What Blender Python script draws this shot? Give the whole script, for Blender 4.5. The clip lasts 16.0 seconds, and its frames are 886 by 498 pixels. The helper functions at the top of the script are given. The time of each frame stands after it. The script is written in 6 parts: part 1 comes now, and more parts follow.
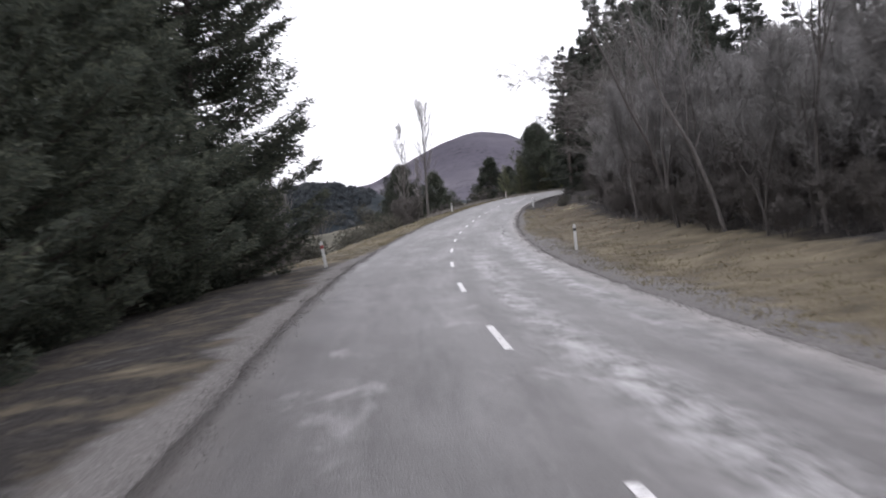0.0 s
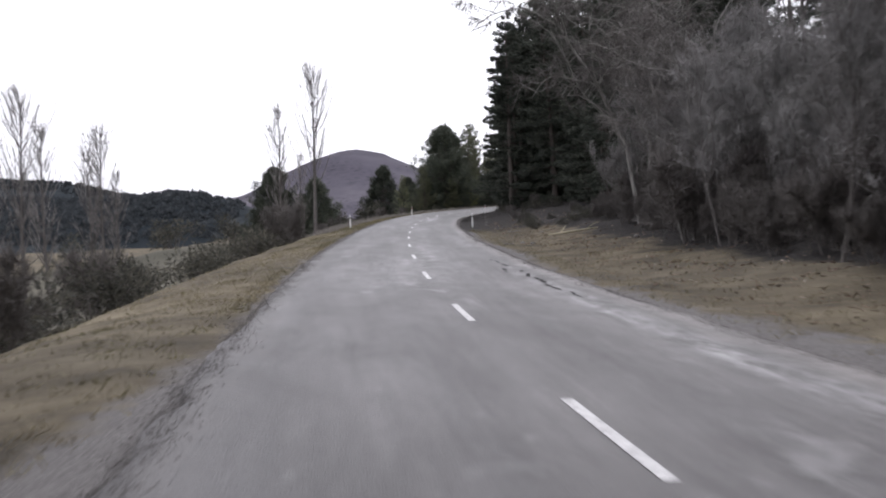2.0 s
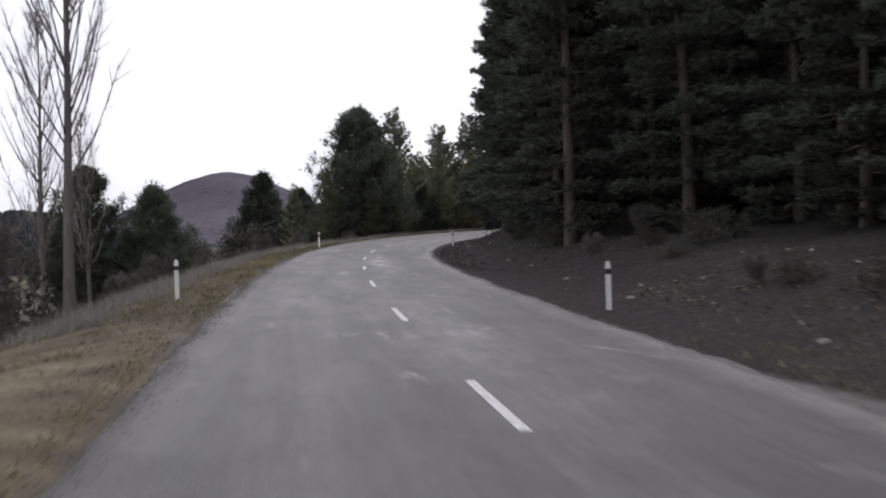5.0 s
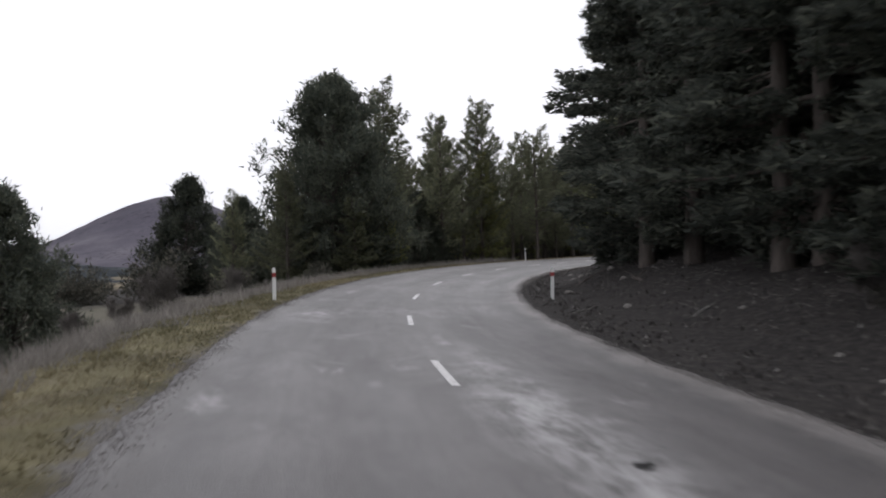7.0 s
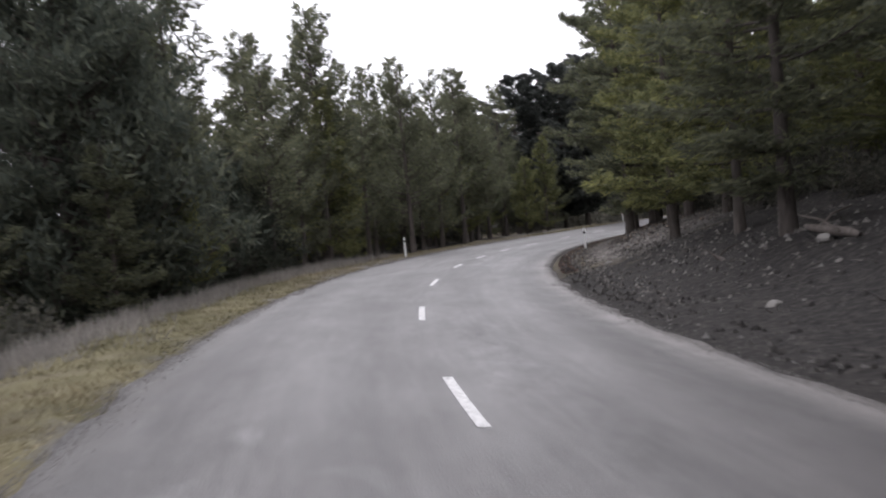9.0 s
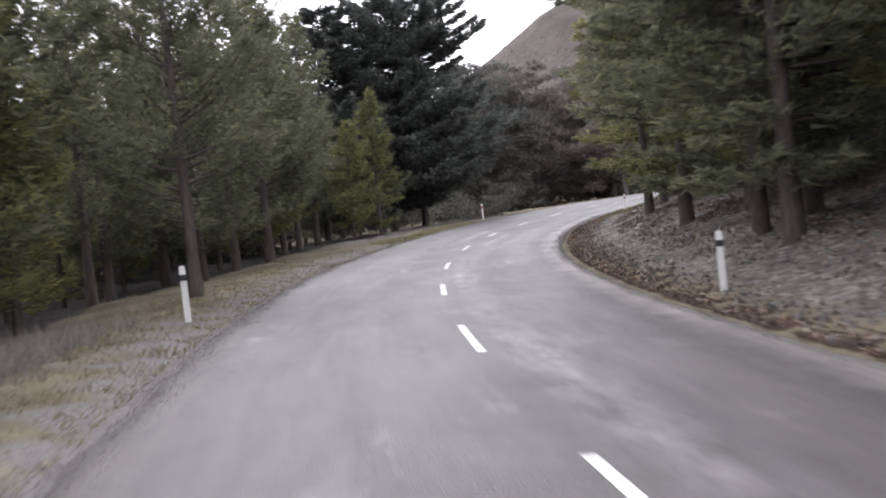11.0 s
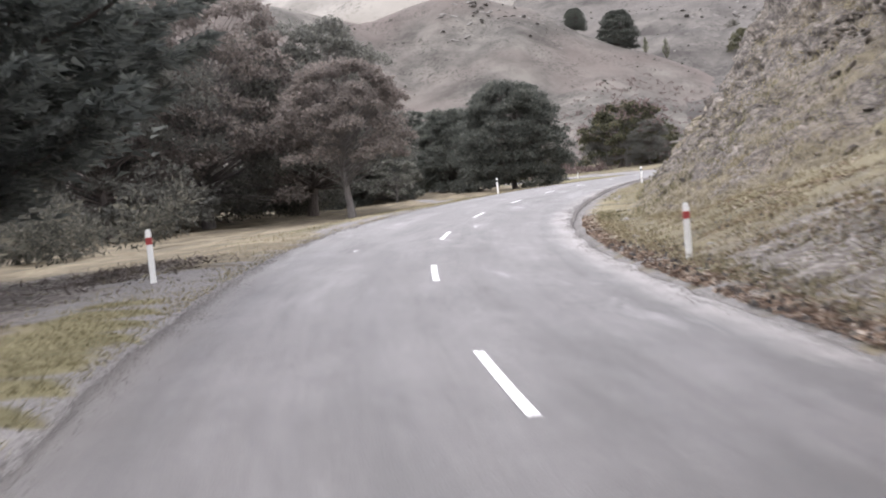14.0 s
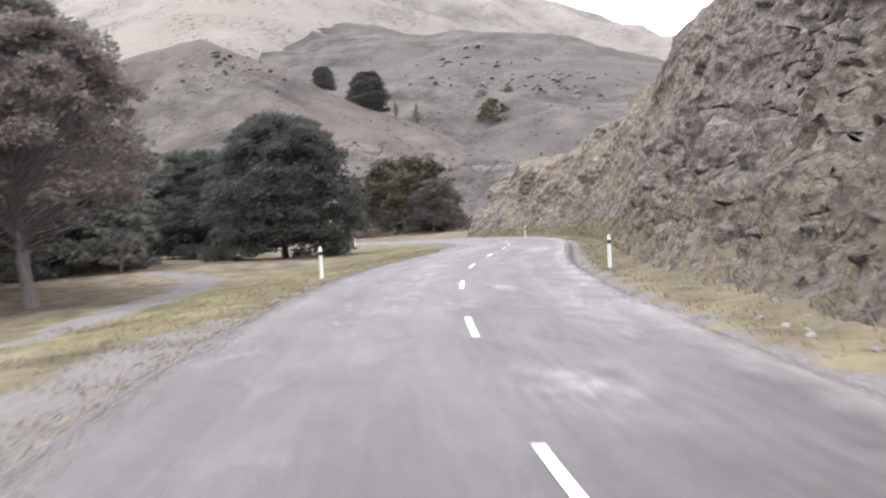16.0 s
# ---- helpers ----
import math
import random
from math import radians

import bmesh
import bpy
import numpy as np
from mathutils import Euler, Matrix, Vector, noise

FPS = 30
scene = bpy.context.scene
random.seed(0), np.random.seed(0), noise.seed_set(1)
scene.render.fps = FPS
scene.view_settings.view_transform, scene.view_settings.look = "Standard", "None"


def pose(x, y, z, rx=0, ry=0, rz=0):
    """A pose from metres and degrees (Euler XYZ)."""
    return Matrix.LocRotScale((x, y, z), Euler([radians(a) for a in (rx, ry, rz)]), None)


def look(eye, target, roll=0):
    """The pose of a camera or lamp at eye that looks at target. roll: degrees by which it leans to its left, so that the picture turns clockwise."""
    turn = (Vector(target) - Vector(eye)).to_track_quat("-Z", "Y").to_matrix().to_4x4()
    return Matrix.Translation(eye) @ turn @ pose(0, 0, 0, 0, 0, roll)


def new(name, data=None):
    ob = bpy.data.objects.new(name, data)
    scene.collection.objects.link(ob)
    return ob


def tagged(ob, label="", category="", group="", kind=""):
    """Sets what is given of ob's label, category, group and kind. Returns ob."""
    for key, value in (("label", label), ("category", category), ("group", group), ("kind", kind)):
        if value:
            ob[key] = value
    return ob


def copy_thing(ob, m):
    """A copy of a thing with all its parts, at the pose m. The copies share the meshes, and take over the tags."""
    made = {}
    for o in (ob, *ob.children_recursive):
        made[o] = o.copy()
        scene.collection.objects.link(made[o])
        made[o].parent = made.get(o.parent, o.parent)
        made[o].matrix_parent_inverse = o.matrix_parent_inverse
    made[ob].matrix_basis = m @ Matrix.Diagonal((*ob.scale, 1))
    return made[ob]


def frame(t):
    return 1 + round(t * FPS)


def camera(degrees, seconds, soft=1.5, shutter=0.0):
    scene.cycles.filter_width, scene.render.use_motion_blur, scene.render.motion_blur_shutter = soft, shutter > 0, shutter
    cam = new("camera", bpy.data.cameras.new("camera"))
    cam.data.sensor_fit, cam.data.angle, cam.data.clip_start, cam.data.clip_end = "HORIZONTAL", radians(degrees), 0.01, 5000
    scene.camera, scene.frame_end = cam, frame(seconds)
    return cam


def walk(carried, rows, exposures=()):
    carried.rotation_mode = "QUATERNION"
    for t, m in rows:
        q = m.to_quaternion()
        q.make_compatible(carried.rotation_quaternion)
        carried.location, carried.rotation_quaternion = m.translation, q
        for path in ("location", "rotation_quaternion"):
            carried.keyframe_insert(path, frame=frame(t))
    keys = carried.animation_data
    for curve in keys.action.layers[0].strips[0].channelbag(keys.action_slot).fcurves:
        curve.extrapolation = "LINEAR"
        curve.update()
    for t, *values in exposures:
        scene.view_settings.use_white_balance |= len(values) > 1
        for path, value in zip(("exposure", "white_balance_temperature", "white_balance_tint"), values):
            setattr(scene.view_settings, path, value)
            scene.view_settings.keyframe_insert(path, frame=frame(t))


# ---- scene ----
cam = camera(41.03, 16.0, soft=1.9, shutter=0.3)
PATH = [
    (0.0, 4.09, 15.77, 3.84, 87.39, 5.57, 1.95),
    (0.5, 2.80, 25.22, 3.65, 87.05, 4.71, -0.67),
    (1.0, 1.94, 34.68, 3.48, 85.90, 3.59, -2.29),
    (1.5, 1.33, 44.20, 3.36, 87.89, 3.03, -3.19),
    (2.0, 0.96, 53.76, 3.28, 87.94, 2.50, -4.30),
    (2.5, 0.79, 63.40, 3.26, 86.93, 2.45, -6.73),
    (3.0, 0.78, 73.11, 3.27, 88.07, 2.19, -6.89),
    (3.5, 0.92, 82.84, 3.29, 86.88, 2.56, -8.16),
    (4.0, 1.16, 92.57, 3.33, 88.50, 2.20, -8.40),
    (4.5, 1.45, 102.26, 3.39, 88.86, 2.25, -9.54),
    (5.0, 1.82, 111.87, 3.46, 88.95, 1.99, -10.36),
    (5.5, 2.30, 121.36, 3.53, 89.04, 1.72, -11.11),
    (6.0, 2.89, 130.68, 3.60, 89.13, 1.45, -11.99),
    (6.5, 3.59, 139.82, 3.67, 88.25, 1.54, -12.95),
    (7.0, 4.40, 148.80, 3.72, 90.21, 1.46, -12.92),
    (7.5, 5.37, 157.65, 3.81, 88.47, 2.87, -15.74),
    (8.0, 6.55, 166.38, 3.91, 87.78, 3.75, -18.59),
    (8.5, 8.07, 174.95, 4.01, 92.15, 4.70, -20.73),
    (9.0, 10.04, 183.37, 4.09, 89.11, 4.91, -23.64),
    (9.5, 12.48, 191.73, 4.18, 88.24, 5.21, -28.51),
    (10.0, 15.42, 200.04, 4.27, 89.07, 5.93, -31.18),
    (10.5, 18.82, 208.32, 4.35, 88.24, 6.01, -33.80),
    (11.0, 22.69, 216.49, 4.44, 88.02, 5.88, -35.90),
    (11.5, 27.01, 224.43, 4.52, 87.79, 5.75, -38.50),
    (12.0, 31.76, 232.02, 4.58, 87.57, 5.63, -41.41),
    (12.5, 36.86, 239.21, 4.63, 87.35, 6.07, -44.75),
    (13.0, 42.26, 245.99, 4.65, 87.20, 6.03, -48.20),
    (13.5, 47.94, 252.37, 4.70, 86.92, 5.28, -51.43),
    (14.0, 53.87, 258.37, 4.77, 86.95, 4.87, -54.67),
    (14.5, 60.00, 263.99, 4.85, 87.30, 3.33, -55.90),
    (15.0, 66.38, 269.25, 4.94, 87.86, 2.29, -59.42),
    (15.5, 73.13, 274.09, 5.05, 87.48, 1.63, -63.09),
    (16.0, 80.35, 278.36, 5.19, 89.24, 2.77, -67.49),
]
EXPOSURES = [(0.0, 0.15, 6100, 16), (1.5, 0.08, 6100, 16), (2.5, -0.12, 6100, 16), (4.0, -0.3, 6100, 16), (6.5, -0.55, 6150, 14), (7.0, -0.38, 6150, 14), (8.0, -0.15, 6150, 15), (8.5, 0.3, 6130, 16), (9.0, 0.22, 6130, 16), (10.0, 0.58, 6120, 17), (12.5, 1.08, 6150, 17), (14.0, 1.28, 6200, 16), (16.0, 1.25, 6220, 16)]
walk(cam, [(t, pose(*p)) for t, *p in PATH], EXPOSURES)

# ---- light: a bright overcast sky with a wide, weak sun behind it ----
SUN_UP, SUN_ROUND = 48.0, 20.0
world = bpy.data.worlds.new("overcast_sky")
scene.world = world
world.use_nodes = True
wn, wl = world.node_tree.nodes, world.node_tree.links
sky = wn.new("ShaderNodeTexSky")
sky.sky_type, sky.sun_disc = "NISHITA", False
sky.sun_elevation, sky.sun_rotation = radians(SUN_UP), radians(SUN_ROUND)
sky.air_density, sky.dust_density, sky.ozone_density = 1.0, 4.0, 1.0
grey = wn.new("ShaderNodeHueSaturation")
grey.inputs["Saturation"].default_value = 0.12
wl.new(sky.outputs[0], grey.inputs["Color"])
cloud = wn.new("ShaderNodeMix")
cloud.data_type = "RGBA"
cloud.inputs[0].default_value, cloud.inputs[7].default_value = 0.75, (10.3, 10.2, 10.2, 1)
wl.new(grey.outputs[0], cloud.inputs[6])
back = wn["Background"]
wl.new(cloud.outputs[2], back.inputs["Color"])
back.inputs["Strength"].default_value = 0.15
lamp = bpy.data.lights.new("veiled_sun", "SUN")
lamp.energy, lamp.angle, lamp.color = 1.0, radians(25), (1.0, 0.97, 0.93)
sun = new("veiled_sun", lamp)
sun.matrix_world = look((0, 0, 60), (-math.sin(radians(SUN_ROUND)) * 60 / math.tan(radians(SUN_UP)), -math.cos(radians(SUN_ROUND)) * 60 / math.tan(radians(SUN_UP)), 0))


# ---- materials ----
class Mat:
    """A node material, with short calls for the nodes."""

    def __init__(self, name, rough=0.9, spec=0.2):
        self.m = bpy.data.materials.new(name)
        self.m.use_nodes = True
        self.n, self.l = self.m.node_tree.nodes, self.m.node_tree.links
        self.b = self.n["Principled BSDF"]
        self.b.inputs["Roughness"].default_value = rough
        self.b.inputs["Specular IOR Level"].default_value = spec
        self.co = self.n.new("ShaderNodeTexCoord").outputs["Object"]

    def put(self, a, b):
        self.l.new(a, b)

    def scaled(self, s):
        n = self.n.new("ShaderNodeMapping")
        n.inputs["Scale"].default_value = s
        self.put(self.co, n.inputs["Vector"])
        return n.outputs[0]

    def noise(self, scale, detail=4, rough=0.55, vec=None, dist=0.0):
        n = self.n.new("ShaderNodeTexNoise")
        n.inputs["Scale"].default_value, n.inputs["Detail"].default_value = scale, detail
        n.inputs["Roughness"].default_value, n.inputs["Distortion"].default_value = rough, dist
        self.put(vec or self.co, n.inputs["Vector"])
        return n.outputs["Fac"]

    def cells(self, scale, out="Distance", vec=None, feature="F1"):
        n = self.n.new("ShaderNodeTexVoronoi")
        n.feature = feature
        n.inputs["Scale"].default_value = scale
        self.put(vec or self.co, n.inputs["Vector"])
        return n.outputs[out]

    def ramp(self, fac, *stops):
        n = self.n.new("ShaderNodeValToRGB")
        e = n.color_ramp.elements
        while len(e) < len(stops):
            e.new(0.5)
        for el, (p, c) in zip(e, stops):
            el.position = p
            el.color = (*c, 1) if isinstance(c, tuple) else (c, c, c, 1)
        self.put(fac, n.inputs["Fac"])
        return n.outputs["Color"]

    def span(self, v, a, b, lo=0.0, hi=1.0):
        n = self.n.new("ShaderNodeMapRange")
        for k, x in (("From Min", a), ("From Max", b), ("To Min", lo), ("To Max", hi)):
            n.inputs[k].default_value = x
        self.put(v, n.inputs["Value"])
        return n.outputs[0]

    def mix(self, fac, a, b, kind="MIX"):
        n = self.n.new("ShaderNodeMix")
        n.data_type, n.blend_type = "RGBA", kind
        for key, v in ((0, fac), (6, a), (7, b)):
            if isinstance(v, (int, float)):
                n.inputs[key].default_value = v
            elif isinstance(v, tuple):
                n.inputs[key].default_value = (*v, 1)
            else:
                self.put(v, n.inputs[key])
        return n.outputs[2]

    def calc(self, op, a, b=0.0):
        n = self.n.new("ShaderNodeMath")
        n.operation = op
        for i, v in enumerate((a, b)):
            if isinstance(v, (int, float)):
                n.inputs[i].default_value = v
            else:
                self.put(v, n.inputs[i])
        return n.outputs[0]

    def attr(self, name):
        n = self.n.new("ShaderNodeAttribute")
        n.attribute_name = name
        return n.outputs["Fac"]

    def rand(self):
        return self.n.new("ShaderNodeObjectInfo").outputs["Random"]

    def island(self):
        return self.n.new("ShaderNodeNewGeometry").outputs["Random Per Island"]

    def colour(self, c):
        self.put(c, self.b.inputs["Base Color"])
        return self

    def bump(self, h, strength, dist):
        n = self.n.new("ShaderNodeBump")
        n.inputs["Strength"].default_value, n.inputs["Distance"].default_value = strength, dist
        self.put(h, n.inputs["Height"])
        self.put(n.outputs[0], self.b.inputs["Normal"])
        return self


def leaf_material(name, dark, light, tip):
    """Foliage: each leaf or needle tuft takes its own shade, each plant its own tone."""
    m = Mat(name, 0.75, 0.15)
    c = m.ramp(m.island(), (0.0, dark), (0.6, light), (1.0, tip))
    c = m.mix(m.span(m.noise(0.5, 3), 0.35, 0.65, 0.0, 0.55), c, dark)
    h = m.n.new("ShaderNodeHueSaturation")
    m.put(c, h.inputs["Color"])
    m.put(m.span(m.rand(), 0, 1, 0.75, 1.3), h.inputs["Value"])
    m.colour(h.outputs[0])
    lit = m.n.new("ShaderNodeBsdfTranslucent")
    m.put(h.outputs[0], lit.inputs["Color"])
    both = m.n.new("ShaderNodeMixShader")
    both.inputs[0].default_value = 0.45
    m.put(m.b.outputs[0], both.inputs[1])
    m.put(lit.outputs[0], both.inputs[2])
    m.put(both.outputs[0], m.n["Material Output"].inputs["Surface"])
    return m.m


def bark_material(name, dark, light, streak=9.0):
    m = Mat(name, 0.95, 0.1)
    v = m.scaled((streak, streak, streak * 0.2))
    g = m.noise(1.0, 5, 0.65, v)
    c = m.ramp(g, (0.3, dark), (0.62, light))
    c = m.mix(m.span(m.noise(0.6, 2), 0.45, 0.7), c, tuple(0.6 * a for a in light))
    m.colour(m.mix(0.25, c, m.ramp(m.rand(), (0, dark), (1, light))))
    return m.bump(g, 0.7, 0.03).m


# FIR, SCRUB, DARKGUM and BARK are lightened to stand in for windscreen glare
PINE = leaf_material("pine_needles", (0.050, 0.059, 0.048), (0.098, 0.108, 0.083), (0.145, 0.152, 0.108))
WOODPINE = leaf_material("wood_pine_needles", (0.095, 0.102, 0.072), (0.178, 0.186, 0.122), (0.250, 0.250, 0.140))
FIR = leaf_material("fir_needles", (0.037, 0.043, 0.037), (0.092, 0.101, 0.084), (0.165, 0.173, 0.135))
YOUNG = leaf_material("young_pine_needles", (0.100, 0.106, 0.054), (0.192, 0.198, 0.090), (0.295, 0.290, 0.120))
GUM = leaf_material("gum_leaves", (0.094, 0.095, 0.085), (0.149, 0.147, 0.130), (0.204, 0.198, 0.172))
DARKGUM = leaf_material("dark_gum_leaves", (0.062, 0.067, 0.060), (0.106, 0.112, 0.096), (0.150, 0.151, 0.125))
RUST = leaf_material("rusty_gum_leaves", (0.110, 0.096, 0.088), (0.170, 0.148, 0.133), (0.225, 0.196, 0.172))
SCRUB = leaf_material("scrub_leaves", (0.039, 0.040, 0.034), (0.091, 0.088, 0.073), (0.153, 0.143, 0.112))
FARWOOD = leaf_material("distant_wood_leaves", (0.050, 0.057, 0.063), (0.080, 0.088, 0.094), (0.118, 0.126, 0.130))
SILVER = leaf_material("grey_fir_needles", (0.054, 0.060, 0.056), (0.108, 0.116, 0.106), (0.175, 0.182, 0.164))
GORSE = leaf_material("olive_leaves", (0.045, 0.047, 0.032), (0.105, 0.102, 0.064), (0.175, 0.160, 0.085))
HEATH = leaf_material("rusty_heath", (0.085, 0.066, 0.062), (0.145, 0.108, 0.100), (0.205, 0.158, 0.145))
BLOOM = leaf_material("pale_bush_leaves", (0.13, 0.13, 0.11), (0.22, 0.22, 0.19), (0.34, 0.34, 0.30))
WEED = leaf_material("dry_weed_stalks", (0.18, 0.165, 0.15), (0.31, 0.29, 0.265), (0.43, 0.405, 0.37))
BARK = bark_material("pine_bark", (0.042, 0.036, 0.034), (0.132, 0.114, 0.102))
PALE = bark_material("pale_bark", (0.102, 0.098, 0.092), (0.306, 0.293, 0.272))
TWIG = bark_material("grey_twigs", (0.075, 0.068, 0.064), (0.19, 0.175, 0.165))
POPLAR = bark_material("poplar_twigs", (0.20, 0.185, 0.18), (0.40, 0.375, 0.36))
STRIPPED = bark_material("stripped_wood", (0.30, 0.27, 0.19), (0.52, 0.47, 0.34))
HAZE = bark_material("fine_grey_twigs", (0.150, 0.145, 0.141), (0.330, 0.318, 0.310))


def grass_material():
    m = Mat("dry_grass_blades", 0.85, 0.1)
    c = m.ramp(m.island(), (0, (0.125, 0.105, 0.064)), (0.5, (0.25, 0.214, 0.134)), (1, (0.37, 0.328, 0.22)))
    g = m.ramp(m.island(), (0, (0.080, 0.075, 0.042)), (0.6, (0.155, 0.142, 0.082)), (1, (0.25, 0.226, 0.135)))
    return m.colour(m.mix(m.span(m.noise(0.09, 3), 0.42, 0.60), c, g)).m


def ground_material():
    """Ground: gravel by the road, dry and green grass, forest floor, leaf litter; weights come from the sheet's own attributes."""
    m = Mat("ground_cover", 0.95, 0.1)
    big, mid, fine = m.noise(0.07, 4), m.noise(0.6, 5, 0.6), m.noise(7.0, 5, 0.7)
    grain = m.noise(38.0, 3, 0.7)
    dry = m.ramp(mid, (0.3, (0.080, 0.068, 0.048)), (0.5, (0.150, 0.126, 0.086)), (0.72, (0.240, 0.205, 0.142)))
    green = m.ramp(mid, (0.3, (0.070, 0.065, 0.036)), (0.5, (0.130, 0.117, 0.064)), (0.72, (0.205, 0.182, 0.106)))
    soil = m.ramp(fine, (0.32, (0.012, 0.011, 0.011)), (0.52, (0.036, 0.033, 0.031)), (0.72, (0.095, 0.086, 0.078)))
    litter = m.ramp(m.cells(9.0, "Color"), (0.2, (0.080, 0.070, 0.063)), (0.55, (0.150, 0.134, 0.122)), (0.9, (0.270, 0.248, 0.230)))
    litter = m.mix(m.span(mid, 0.4, 0.65, 0.0, 0.5), litter, soil)
    gravel = m.ramp(m.cells(48.0, "Color"), (0.1, (0.105, 0.099, 0.096)), (0.6, (0.168, 0.159, 0.154)), (0.95, (0.255, 0.243, 0.235)))
    field = m.ramp(big, (0.35, (0.085, 0.082, 0.064)), (0.6, (0.135, 0.125, 0.098)))
    wob = m.calc("MULTIPLY", m.calc("SUBTRACT", m.noise(0.8, 5, 0.65), 0.5), 1.1)
    def weight(name, lo=0.35, hi=0.65):
        return m.span(m.calc("ADD", m.attr(name), wob), lo, hi)
    c = m.mix(m.span(big, 0.42, 0.6, 0, 0.35), dry, soil)
    c = m.mix(weight("green"), c, green)
    c = m.mix(weight("field"), c, field)
    c = m.mix(weight("litter"), c, litter)
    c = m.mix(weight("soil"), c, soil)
    c = m.mix(weight("gravel"), c, gravel)
    c = m.mix(m.span(fine, 0.3, 0.7, 0.0, 0.5), c, m.mix(1.0, c, (0.55, 0.54, 0.53), "MULTIPLY"))
    m.colour(c)
    h = m.calc("ADD", m.calc("MULTIPLY", fine, 0.7), m.calc("MULTIPLY", grain, 0.3))
    return m.bump(h, 0.8, 0.04).m


def asphalt_material():
    """Chip seal: fine stones, paler polished wheel tracks, bleached smears and darker mended strips along the road."""
    m = Mat("chip_seal", 0.6, 0.3)
    along = m.attr("along")
    across = m.attr("across")
    uv = m.n.new("ShaderNodeCombineXYZ")
    m.put(m.calc("MULTIPLY", along, 0.06), uv.inputs[0])
    m.put(across, uv.inputs[1])
    uv2 = m.n.new("ShaderNodeCombineXYZ")
    m.put(m.calc("MULTIPLY", along, 0.35), uv2.inputs[0])
    m.put(across, uv2.inputs[1])
    stones = m.cells(62.0, "Color")
    c = m.ramp(stones, (0.0, (0.040, 0.037, 0.036)), (0.55, (0.060, 0.055, 0.054)), (1.0, (0.090, 0.083, 0.081)))
    streak = m.noise(0.9, 5, 0.6, uv.outputs[0])
    c = m.mix(m.span(streak, 0.40, 0.68, 0.0, 0.55), c, (0.093, 0.086, 0.084))
    for where, wide in ((-2.55, 0.34), (-0.95, 0.34), (1.0, 0.36), (2.5, 0.36)):
        off = m.calc("ABSOLUTE", m.calc("SUBTRACT", across, where))
        c = m.mix(m.calc("MULTIPLY", m.span(off, wide, wide * 0.35), m.span(streak, 0.3, 0.7, 0.15, 0.5)), c, (0.036, 0.033, 0.033))
    blot = m.noise(1.3, 4, 0.6, uv2.outputs[0], 0.6)
    c = m.mix(m.calc("MULTIPLY", m.span(blot, 0.60, 0.76, 0, 0.7), m.span(m.noise(0.05, 2), 0.45, 0.6)), c, (0.31, 0.30, 0.30))
    smear = m.calc("MULTIPLY", m.attr("worn"), m.span(m.noise(2.2, 7, 0.72, uv2.outputs[0], 0.1), 0.40, 0.66))
    c = m.mix(m.calc("MINIMUM", smear, 0.9), c, (0.33, 0.322, 0.322))
    edge = m.calc("ABSOLUTE", across)
    rim = m.calc("ADD", edge, m.calc("MULTIPLY", m.calc("SUBTRACT", m.noise(1.1, 4), 0.5), 0.9))
    c = m.mix(m.span(rim, 2.55, 3.15, 0, 0.8), c, m.mix(m.span(across, -0.5, 0.5), (0.059, 0.052, 0.047), (0.224, 0.206, 0.196)))
    c = m.mix(m.span(m.noise(0.35, 5), 0.35, 0.7, 0.0, 0.35), c, (0.034, 0.031, 0.030))
    patch = m.noise(0.8, 7, 0.7, uv2.outputs[0], 0.4)
    c = m.mix(1.0, c, m.ramp(patch, (0.30, 0.84), (0.5, 1.0), (0.68, 1.18)), "MULTIPLY")
    lines = m.noise(7.0, 3, 0.6, uv.outputs[0])
    c = m.mix(1.0, c, m.ramp(lines, (0.3, 0.84), (0.7, 1.18)), "MULTIPLY")
    m.colour(c)
    m.put(m.calc("ADD", m.span(streak, 0.3, 0.7, 0.34, 0.22), m.span(patch, 0.3, 0.7, 0.29, 0.20)), m.b.inputs["Roughness"])
    return m.bump(m.cells(62.0), 0.5, 0.012).m


def paint_material():
    m = Mat("worn_road_paint", 0.7, 0.3)
    c = m.ramp(m.noise(14.0, 5, 0.7), (0.34, (0.17, 0.165, 0.165)), (0.46, (0.50, 0.49, 0.485)), (0.7, (0.68, 0.67, 0.66)))
    return m.colour(c).m


def tar_material():
    m = Mat("dark_tar", 0.9, 0.1)
    return m.colour(m.ramp(m.noise(6.0, 4), (0.35, (0.012, 0.012, 0.012)), (0.7, (0.042, 0.041, 0.040)))).m


def plastic_material(name, c, rough=0.45):
    m = Mat(name, rough, 0.4)
    n = m.noise(9.0, 4)
    return m.colour(m.mix(m.span(n, 0.45, 0.75, 0, 0.35), c, tuple(0.62 * a for a in c))).m


